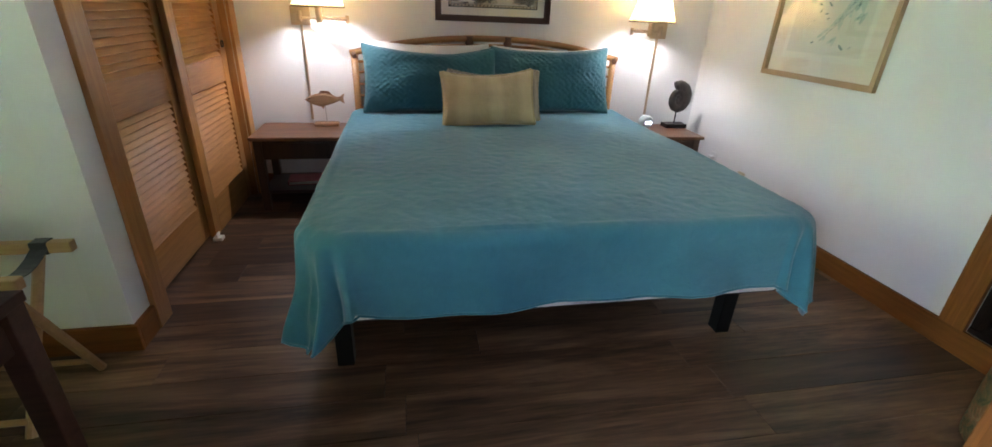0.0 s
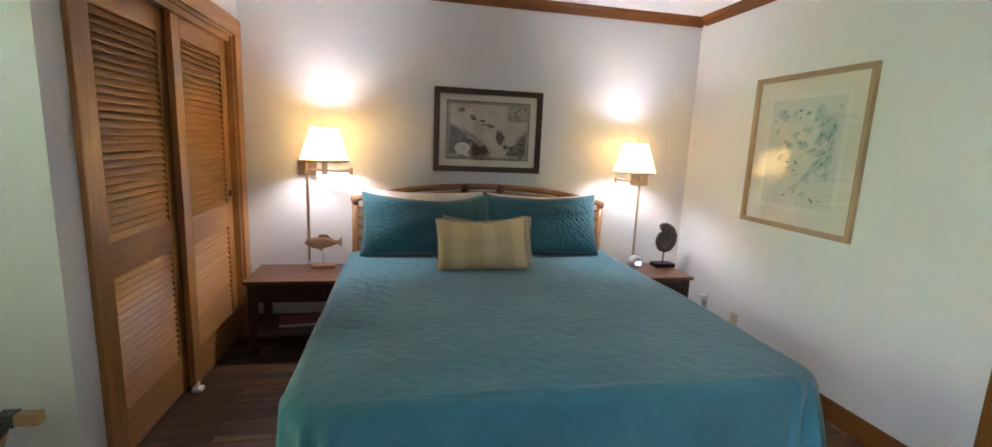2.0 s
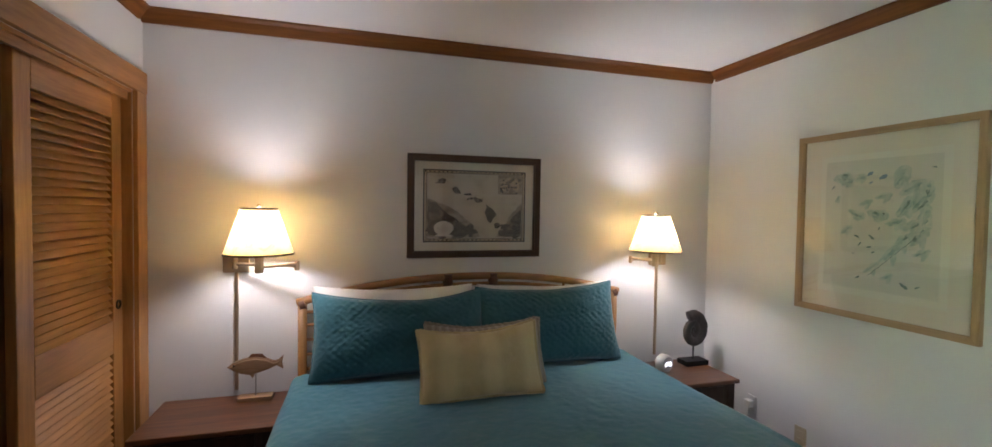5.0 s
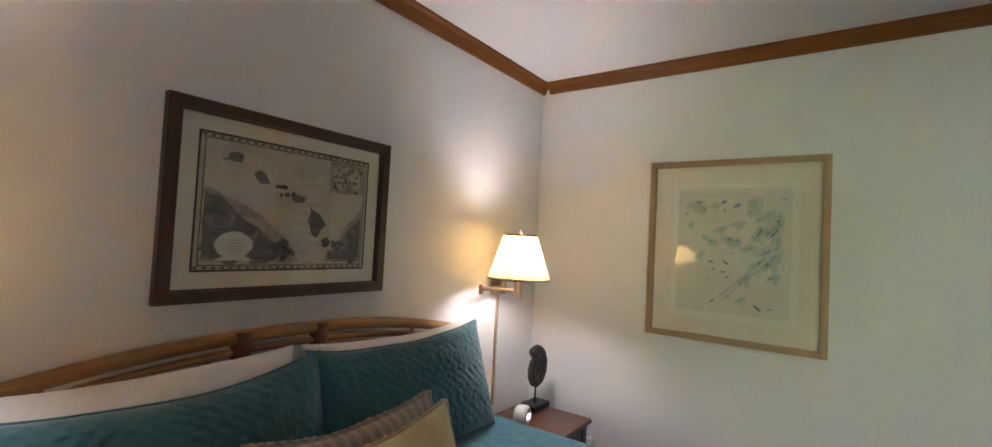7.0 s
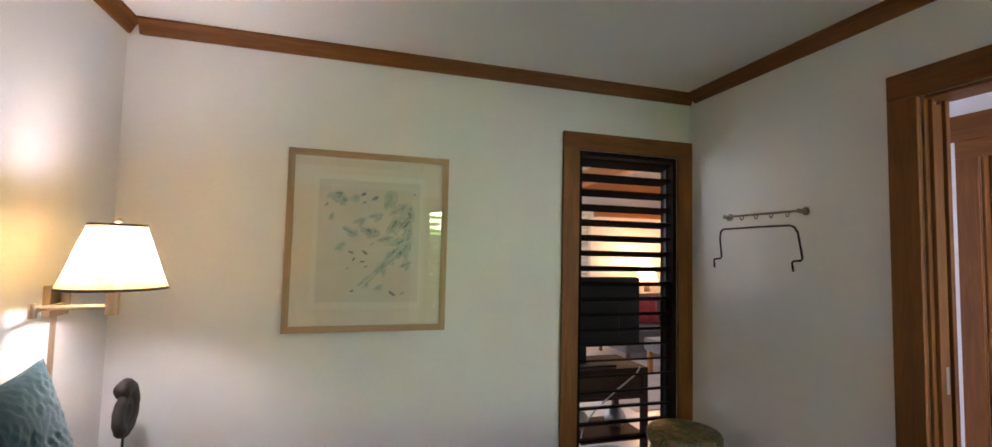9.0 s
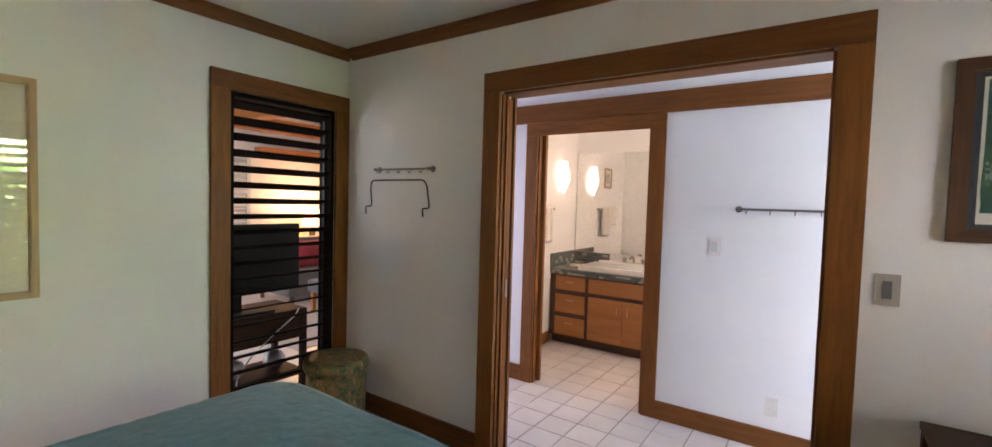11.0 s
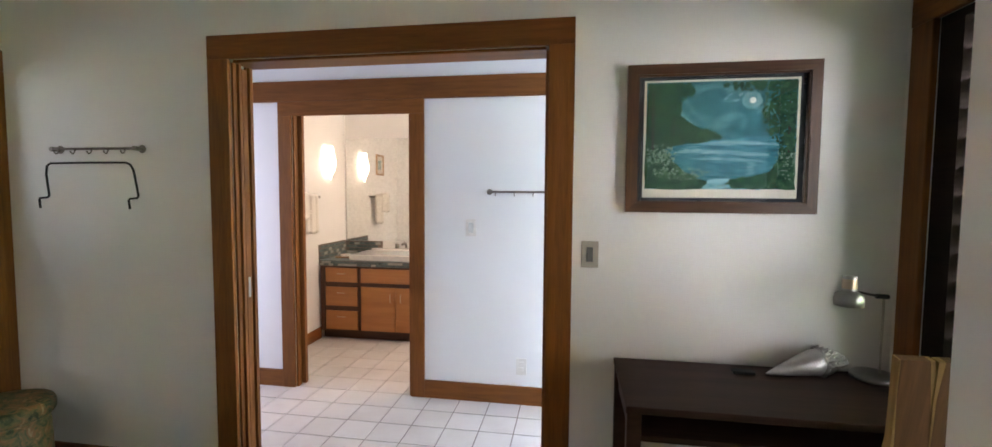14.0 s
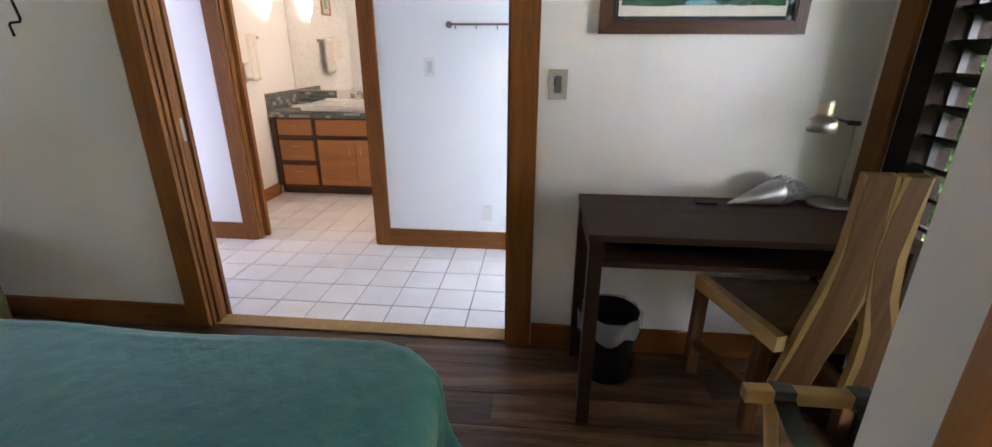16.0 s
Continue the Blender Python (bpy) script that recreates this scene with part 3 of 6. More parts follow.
def closet_door(x, y0, y1, label, pull_side):
    """A sliding door of two louvred panels in a frame; x is its front face."""
    top, th, st = 2.0, 0.032, 0.088
    ob = thing("closet_door", pose(x, y0, 0.012), label, "door", "closet doors")
    w = y1 - y0
    for a, b in ((0, st), (w - st, w)):
        part("stile", box(-th, 0, a, b, 0, top, 0.004), CLOSET, ob)
    for z0, z1 in ((0, 0.21), (0.80, 0.955), (top - 0.12, top)):
        part("rail", box(-th, 0, st, w - st, z0, z1, 0.004), CLOSET_Y, ob)
    bm = box(-0.021, 0.021, 0.001, w - 2 * st - 0.001, -0.003, 0.003, 0.0015)
    slat = to_mesh("slat", bm, CLOSET_Y)
    for z0, z1 in ((0.21, 0.80), (0.955, top - 0.12)):
        n = round((z1 - z0) / 0.0325)
        for i in range(n):
            s = new("slat", slat)
            s.parent = ob
            s.matrix_local = pose(-th / 2, st, z0 + (i + 0.5) * (z1 - z0) / n, 0, 54, 0)
    # dark sheet put behind the slats as the shade between them
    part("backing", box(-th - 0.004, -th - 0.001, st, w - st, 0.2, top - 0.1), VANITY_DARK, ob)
    py = w - 0.045 if pull_side > 0 else 0.045
    part("finger_pull", lathe([(0.012, 0), (0.012, 0.004), (0.022, 0.005), (0.022, 0.0)], 16, cap=False), BLACK_METAL, ob, "round dark finger pull").matrix_local = pose(0.0005, py, 1.02, 0, 90, 0)
    return ob


closet_door(NIB - 0.085, 1.544, 2.33, "honey brown louvred sliding closet door, hung on the rear track", -1)
closet_door(NIB - 0.040, 2.29, 3.016, "honey brown louvred sliding closet door on the front track", 1)
guide = thing("floor_guide", pose(NIB - 0.03, 2.28, 0.0), "small white plastic door guide on the floor", "door guide")
part("block", box(-0.02, 0.03, -0.03, 0.02, 0, 0.022, 0.005), WHITE_PLASTIC, guide)
part("fin", box(0.0, 0.008, -0.03, 0.02, 0.022, 0.045, 0.002), WHITE_PLASTIC, guide)
# dark sheet over the white back wall, standing in for the closet's inner shade
setting("wall_closet_inside", box(WEST + 0.001, WEST + 0.01, NOOK + 0.13, NORTH, 0, 2.4), VANITY_DARK, "dark sheet standing in for the closet's unlit inside")


def slatted_window(name, x_face, out, y0, y1, x_slat, tilt, label, stile=0.028):
    """A tall window of wooden louvre slats in a deep dark frame, cased on the room side."""
    ob = casing(name, "x", x_face, out, y0, y1, 0.118, 2.045, 0.105, sill=False, label=label)
    d0, d1 = sorted((x_face, x_face - out * 0.13))
    for a, b in ((y0, y0 + stile), (y1 - 0.028, y1)):
        part("frame_side", box(d0 + 0.002, d1 - 0.002, a, b, 0.146, 2.017), DARK_SLAT, ob)
    part("frame_head", box(d0 + 0.002, d1 - 0.002, y0, y1, 2.017, 2.044), DARK_SLAT, ob)
    part("sill", box(d0 - 0.004, d1 + 0.004, y0, y1, 0.119, 0.146, 0.004), DARK_SLAT, ob)
    bm = box(-0.052, 0.052, y0 + stile + 0.001, y1 - 0.029, -0.006, 0.006, 0.002)
    sl = to_mesh("slat", bm, DARK_SLAT)
    for i in range(19):
        s = new("slat", sl)
        s.parent = ob
        s.matrix_local = pose(x_slat, 0, 1.985 - 0.0944 * i, 0, tilt, 0)
    for y in (y0 + stile + 0.006, y1 - 0.034):
        part("pivot_strip", box(x_slat - 0.012, x_slat + 0.012, y - 0.004, y + 0.004, 0.15, 2.01), BLACK_METAL, ob)
    return ob


slatted_window("window_1", EAST, -1, 0.105, 0.805, EAST + 0.07, 14, "tall interior window of open dark wooden slats in a brown casing")
slatted_window("window_2", WEST, 1, 0.155, 1.12, WEST - 0.07, -19, "tall garden window of open dark louvres in a brown casing", 0.10)

# ---------------------------------------------------------------- outside
ground = setting("ground", box(-400, 400, -400, 400, -0.5, -0.35), GRASS, "green lawn round the house")


def leafage(name, spots, count, size, label, seed):
    """Many small bent leaves strewn round a set of clumps."""
    rnd = random.Random(seed)
    verts, faces = [], []
    for _ in range(count):
        cx, cy, cz, rx, ry, rz = rnd.choice(spots)
        v = Vector((rnd.gauss(0, 1), rnd.gauss(0, 1), rnd.gauss(0, 1))).normalized() * rnd.random() ** 0.4
        c = Vector((cx + v.x * rx, cy + v.y * ry, max(-0.3, cz + v.z * rz)))
        m = Matrix.LocRotScale(c, Euler((rnd.uniform(-0.8, 0.8), rnd.uniform(-0.8, 0.8), rnd.uniform(0, 6.3))), None)
        s = size * rnd.uniform(0.6, 1.4)
        k = len(verts)
        for p in ((-0.5, 0, 0), (0, -0.22, 0.06), (0.55, 0, -0.05), (0, 0.22, 0.06)):
            verts.append(m @ (Vector(p) * s))
        faces.append((k, k + 1, k + 2, k + 3))
    me = bpy.data.meshes.new(name)
    me.from_pydata(verts, [], faces)
    me.materials.append(LEAF)
    return tagged(new(name, me), label, "hedge", "", "stuff")


leafage("garden_hedge", [(-4.6 + 0.5 * math.sin(i * 1.7), -1.2 + i * 0.45, 0.6 + 0.5 * math.sin(i * 2.3), 0.6, 0.5, 1.0) for i in range(9)], 5000, 0.17, "dense leafy green garden hedge outside the window", 4)
leafage("wall_shrub", [(-2.05 - 0.055 * i, 0.05 + 0.02 * math.sin(i * 2.1), 0.30 + 0.55 * (i * 5 % 4), 0.07, 0.045, 0.42) for i in range(8)], 3600, 0.085, "leafy dark green shrub growing against the outside wall", 8)


def garden_backdrop():
    # sun and shade are painted into this sheet's glow, which lights the window
    m, nt, b = base("garden_distance", 1.0)
    v = coords(nt, (1, 1, 1), False)
    n = noise_tex(nt, v, 1.6, 8.0, 0.7, 0.6)
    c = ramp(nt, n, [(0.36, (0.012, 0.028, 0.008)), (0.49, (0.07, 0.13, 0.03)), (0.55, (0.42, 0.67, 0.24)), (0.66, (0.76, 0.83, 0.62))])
    # treetops give way to open sky
    sep = nt.nodes.new("ShaderNodeSeparateXYZ")
    nt.links.new(v, sep.inputs[0])
    rise = nt.nodes.new("ShaderNodeMapRange")
    rise.inputs["From Min"].default_value, rise.inputs["From Max"].default_value = 2.6, 4.2
    nt.links.new(sep.outputs[2], rise.inputs["Value"])
    # neutral grey painted in towards the north, to keep green off the south wall
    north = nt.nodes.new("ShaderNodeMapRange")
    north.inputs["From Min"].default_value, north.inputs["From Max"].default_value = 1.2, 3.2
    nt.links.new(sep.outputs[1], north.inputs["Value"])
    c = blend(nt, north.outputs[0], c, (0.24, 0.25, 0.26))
    # darker green painted in towards the south, to dim light on the east wall
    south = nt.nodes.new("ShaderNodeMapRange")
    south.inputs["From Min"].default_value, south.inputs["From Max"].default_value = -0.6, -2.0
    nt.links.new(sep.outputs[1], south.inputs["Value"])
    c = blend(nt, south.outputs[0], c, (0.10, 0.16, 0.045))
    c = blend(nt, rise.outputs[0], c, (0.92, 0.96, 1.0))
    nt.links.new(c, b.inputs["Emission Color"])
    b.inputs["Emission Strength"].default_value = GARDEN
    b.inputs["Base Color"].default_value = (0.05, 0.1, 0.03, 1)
    return m


# unseen wall added to keep green garden light out of the hall
setting("wall_porch", walled("x", -2.95, 0.12, -2.6, -0.16, 2.6), WALL_HALL, "plain white screen wall, added out of view to block garden light")
setting("backdrop", box(-7.1, -7.0, -7, 8, -0.35, 4.6), garden_backdrop(), "glowing painted backdrop of a sunlit green garden")

# ---------------------------------------------------------------- bed


def fabric_grid(nu, nv, place):
    bm = bmesh.new()
    rows = [[bm.verts.new(place(u / nu, v / nv)) for u in range(nu + 1)] for v in range(nv + 1)]
    for a, b in zip(rows, rows[1:]):
        for k in range(nu):
            bm.faces.new((a[k], a[k + 1], b[k + 1], b[k]))
    return bm


BED_X0, BED_X1, BED_Y0, BED_Y1, BED_TOP = -0.375, 1.485, 0.965, 3.06, 0.625
bed = thing("bed", pose(0, 0, 0), "king bed with rattan headboard, white mattress and black metal legs", "bed")
part("mattress", box(BED_X0 + 0.012, BED_X1 - 0.012, BED_Y0 + 0.012, BED_Y1, 0.265, BED_TOP - 0.012, 0.05), LINEN, bed, "white covered mattress")
part("base_frame", box(BED_X0 + 0.02, BED_X1 - 0.02, BED_Y0 + 0.05, BED_Y1, 0.25, 0.304, 0.006), BLACK_METAL, bed, "black metal bed base")
for x in (-0.32, 1.325):
    for y in (1.11, 2.95):
        part("leg", box(x - 0.032, x + 0.032, y - 0.032, y + 0.032, 0, 0.25, 0.004), BLACK_METAL, bed)
HB_Y = 3.095
arch = []
for i in range(33):
    s = -1 + 2 * i / 32
    arch.append((0.562 + 0.975 * s, HB_Y, 1.104 - 0.121 * abs(s) ** 2.1))
part("top_rail", tube(arch, 0.022, 12), RATTAN, bed, "arched rattan top rail", smooth=True)
arch2 = [(x, y - 0.001, z - 0.045) for x, y, z in arch[2:-2]]
part("inner_rail", tube(arch2, 0.011, 8), RATTAN, bed, smooth=True)
for x in (-0.385, 1.508):
    part("post", rod((x, HB_Y, 0.02), (x, HB_Y, 0.985), 0.024, seg=14), RATTAN_Z, bed, smooth=True)
    part("wrap", rod((x - 0.014, HB_Y, 0.968), (x + 0.014, HB_Y, 0.978), 0.031, seg=14), BINDING, bed, "dark cane binding")
for x in (0.409, 0.685):
    part("middle_post", rod((x, HB_Y, 0.3), (x, HB_Y, 1.09), 0.023, seg=14), RATTAN_Z, bed, smooth=True)
    part("wrap", rod((x, HB_Y, 1.03), (x, HB_Y, 1.118), 0.030, seg=14), BINDING, bed, "dark cane binding")
for x in (-0.05, 1.15):
    part("spindle", rod((x, HB_Y, 0.55), (x, HB_Y, 1.045), 0.009, seg=8), RATTAN_Z, bed)
for z in (0.62, 0.70, 0.78, 0.86, 0.93):
    part("cross_cane", rod((-0.385, HB_Y, z), (1.508, HB_Y, z), 0.009, seg=8), RATTAN, bed)


def coverlet():
    """A quilted spread that lies on the mattress and falls over the foot and both sides, its corners hanging in points."""
    side, foot, r, big = 0.33, 0.315, 0.055, 0.13
    w, l = BED_X1 - BED_X0, 2.98 - BED_Y0
    gap = 0.006

    def place(u, v):
        a = u * (w + 2 * side) - side
        b = v * (l + foot) - foot
        nz = noise.noise(Vector((a * 2.1, b * 2.1, 0.3)))
        # nearest point of the mattress's rounded outline
        ca = min(max(a, big), w - big)
        cb = max(b, big)
        da, db = a - ca, b - cb
        if da != 0 and db < 0:
            full = math.hypot(da, db)
            ang = math.atan2(-db, abs(da))
            d = full - big
            reach = (side + big) / max(math.cos(ang), math.sin(ang))
            corner = math.sin(2 * ang) ** 2
            if d > 0:
                d *= side * (1 + 0.42 * corner) / (reach - big)
            ux, uy = math.copysign(math.cos(ang), da), -math.sin(ang)
            x, y = ca + ux * min(full, big), cb + uy * min(full, big)
        else:
            corner = 0.0
            d = max(-a, a - w, -b)
            ux, uy = (0.0, -1.0) if -b >= max(-a, a - w) else (math.copysign(1.0, da), 0.0)
            x, y = min(max(a, 0), w), max(b, 0)
        z = BED_TOP + gap
        if d > 0:
            arc = min(d, r * math.pi / 2)
            drop = r * (1 - math.cos(arc / r)) + max(0.0, d - r * math.pi / 2)
            ripple = math.sin(a * 7.3 + b * 6.1) + 0.5 * math.sin(a * 17 + b * 13 + 1)
            flare = r * math.sin(arc / r) + drop * (0.04 + 0.16 * corner) + 0.020 * ripple * drop / 0.3
            if corner:
                flare += 0.035 * math.cos(3 * math.pi * corner) * drop / 0.3
            x += ux * flare
            y += uy * flare
            z -= drop - 0.014 * nz
        else:
            edge = min(-d, 0.25)
            z += 0.006 * nz * min(1, edge / 0.1) + 0.008 * edge / 0.25
        q = abs(math.sin(math.pi * (a + b) / 0.11)) ** 0.5 * abs(math.sin(math.pi * (a - b) / 0.11)) ** 0.5
        z += 0.0010 * q + 0.0022 * noise.noise(Vector((a * 26, b * 26, 2.0))) + 0.0012 * noise.noise(Vector((a * 60, b * 60, 5.0)))
        return x + BED_X0, y + BED_Y0, z

    rim = [place(0.0, 1 - k / 60) for k in range(60)] + [place(k / 80, 0.0) for k in range(81)] + [place(1.0, k / 60) for k in range(1, 61)]
    return fabric_grid(230, 230, place), rim


spread_cloth, spread_rim = coverlet()
spread = tagged(part("coverlet", spread_cloth, TEAL, None, smooth=True), "teal blue quilted coverlet draped over the bed", "coverlet")
part("hem", tube(spread_rim, 0.0045, 6), TEAL, spread, "stitched hem along the lower edge", smooth=True)
spread.modifiers.new("cloth thickness", "SOLIDIFY").thickness = 0.005


def pillow(name, w, h, depth, material, m, label, quilt=0.0, seed=0, flange=0.0, sag=0.0):
    """A stuffed cushion standing upright: width along x, height along z, front to -y."""

    def shape(front):
        def place(u, v):
            a, b = 2 * u - 1, 2 * v - 1
            k = max(0.0, (1 - abs(a) ** 2.6)) ** 0.5 * max(0.0, (1 - abs(b) ** 2.6)) ** 0.5
            pin = 1 - 0.045 * (1 - abs(b) ** 2) * (abs(a) ** 4)
            pin2 = 1 - 0.07 * (1 - abs(a) ** 2) * (abs(b) ** 4)
            x, z = a * w / 2 * pin, h / 2 + b * h / 2 * pin2
            nz = noise.noise(Vector((a * 1.8 + seed, b * 1.8, front * 3.0)))
            y = front * depth / 2 * (k * (1 + 0.18 * nz))
            if quilt:
                p, t = a * w, b * h
                q = abs(math.sin(math.pi * (p + 1.15 * t + 0.05 * nz) / 0.088)) ** 0.6 * abs(math.sin(math.pi * (p - 1.15 * t + 0.05 * nz) / 0.088)) ** 0.6
                worn = min(1.0, max(0.25, 0.75 + 1.6 * noise.noise(Vector((a * 1.3 + seed * 2, b * 1.1, 7.0)))))
                y += front * quilt * worn * (q - 0.5) * min(1, k * 2)
                y += 0.004 * noise.noise(Vector((p * 22 + seed, t * 30, 1.0))) * min(1, k * 2)
            z -= sag * (1 - a * a) * max(0, b)
            return x, y, z + 0.006 * nz * max(0.0, b)

        return place

    bm = fabric_grid(130, 72, shape(-1))
    other = fabric_grid(36, 22, shape(1))
    me = bpy.data.meshes.new("back")
    other.to_mesh(me)
    other.free()
    bm.from_mesh(me)
    bpy.data.meshes.remove(me)
    bmesh.ops.remove_doubles(bm, verts=[v for v in bm.verts if v.is_boundary], dist=0.004)
    bmesh.ops.recalc_face_normals(bm, faces=bm.faces)
    ob = part(name, bm, material, None, smooth=True)
    ob.matrix_world = m
    if name != "pillow":
        rim, f = [], shape(-1)
        for k in range(121):
            s = 4 * k / 120
            u, v = ((s, 0.0), (1.0, s - 1), (3 - s, 1.0), (0.0, 4 - s))[min(3, int(s))]
            rim.append(f(u, v))
        part("piping", tube(rim, 0.0045, 6), material, ob, "corded seam round the edge", smooth=True)
    if flange:
        ruffle, ring = bmesh.new(), []
        f, rr = shape(-1), random.Random(seed)
        for k in range(400):
            s = 4 * k / 400
            u, v = ((s, 0.0), (1.0, s - 1), (3 - s, 1.0), (0.0, 4 - s))[min(3, int(s))]
            x, y, z = f(u, v)
            away = Vector((x, 0, z - h / 2))
            away = Vector((away.x / w, 0, away.z / h))
            away = Vector((math.copysign(1, away.x) if abs(away.x) > abs(away.z) else 0, 0, math.copysign(1, away.z) if abs(away.z) >= abs(away.x) else 0))
            reach = flange * rr.uniform(0.75, 1.1)
            wave = 0.004 * math.sin(k * 1.3) + 0.002 * rr.uniform(-1, 1)
            ring.append([ruffle.verts.new((x, y, z)), ruffle.verts.new((x + away.x * reach * 0.5, y + wave, z + away.z * reach * 0.5)), ruffle.verts.new((x + away.x * reach, y - wave, z + away.z * reach))])
        for a, b in zip(ring, ring[1:] + ring[:1]):
            for k in range(2):
                ruffle.faces.new((a[k], b[k], b[k + 1], a[k + 1]))
        edge = part("ruffle", ruffle, material, ob, "short gathered ruffle round the edge", smooth=True)
        edge.modifiers.new("thickness", "SOLIDIFY").thickness = 0.002
    return tagged(ob, label, "pillow", "pillows on the bed")


LEAN = -17
pillow("pillow", 0.86, 0.448, 0.16, LINEN, pose(0.10, 2.93, 0.638, -8, 1.0, 2), "plain white bed pillow behind the shams", seed=5, sag=0.01)
pillow("pillow", 0.86, 0.435, 0.16, LINEN, pose(0.99, 2.94, 0.638, -8, 0, -1), "plain white bed pillow behind the shams", seed=8, sag=0.01)
pillow("pillow_sham", 0.905, 0.445, 0.17, TEAL_PILLOW, pose(0.125, 2.80, 0.637, LEAN, 0.5, 0), "teal quilted pillow sham leaning on the headboard", 0.0055, 1, sag=0.045)
pillow("pillow_sham", 0.845, 0.455, 0.17, TEAL_PILLOW, pose(0.962, 2.795, 0.637, LEAN, -1, -1), "teal quilted pillow sham leaning on the headboard", 0.0055, 3, sag=0.025)
pillow("throw_pillow", 0.58, 0.322, 0.11, TAUPE_CLOTH, pose(0.515, 2.56, 0.637, -20, -1.5, -3), "taupe ribbed throw pillow behind another", 0.0, 9, flange=0.014, sag=0.03)
pillow("throw_pillow", 0.565, 0.335, 0.12, GOLD_CLOTH, pose(0.453, 2.405, 0.645, -22, -2.5, -3), "pale gold striped throw pillow", 0.0, 12, flange=0.010, sag=0.03)


# ---------------------------------------------------------------- nightstands


def nightstand(m, w, d, h, label):
    ob = thing("nightstand", m, label, "nightstand", "nightstands")
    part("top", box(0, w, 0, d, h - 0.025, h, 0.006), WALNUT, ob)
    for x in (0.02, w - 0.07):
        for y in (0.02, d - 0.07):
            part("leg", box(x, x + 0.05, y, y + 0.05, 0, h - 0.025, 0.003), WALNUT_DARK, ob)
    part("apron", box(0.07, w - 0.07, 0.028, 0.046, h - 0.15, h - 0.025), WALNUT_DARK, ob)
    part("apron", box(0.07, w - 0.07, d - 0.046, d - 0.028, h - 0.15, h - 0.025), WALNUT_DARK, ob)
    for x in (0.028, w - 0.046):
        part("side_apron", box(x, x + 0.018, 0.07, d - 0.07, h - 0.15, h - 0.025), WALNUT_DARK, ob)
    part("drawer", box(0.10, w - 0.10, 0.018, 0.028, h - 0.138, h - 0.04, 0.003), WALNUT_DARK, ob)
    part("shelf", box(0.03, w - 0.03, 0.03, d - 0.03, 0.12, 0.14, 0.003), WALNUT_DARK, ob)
    return ob


nightstand(pose(-1.035, 2.675, 0), 0.59, 0.43, 0.505, "brown wooden nightstand with drawer and low shelf beside the closet")
nightstand(pose(1.555, 2.645, 0), 0.56, 0.43, 0.50, "brown wooden nightstand in the corner beside the bed")
book = thing("book", pose(-0.86, 2.80, 0.14, 0, 0, 6), "dark red closed book lying on the nightstand shelf", "book")
part("pages", box(0.004, 0.236, 0.004, 0.156, 0.004, 0.022), PAPER, book)
for z in (0.0, 0.022):
    part("cover", box(0, 0.24, 0, 0.16, z, z + 0.004), RED_CLOTH, book)
part("spine", box(-0.004, 0.0, 0, 0.16, 0, 0.026), RED_CLOTH, book)


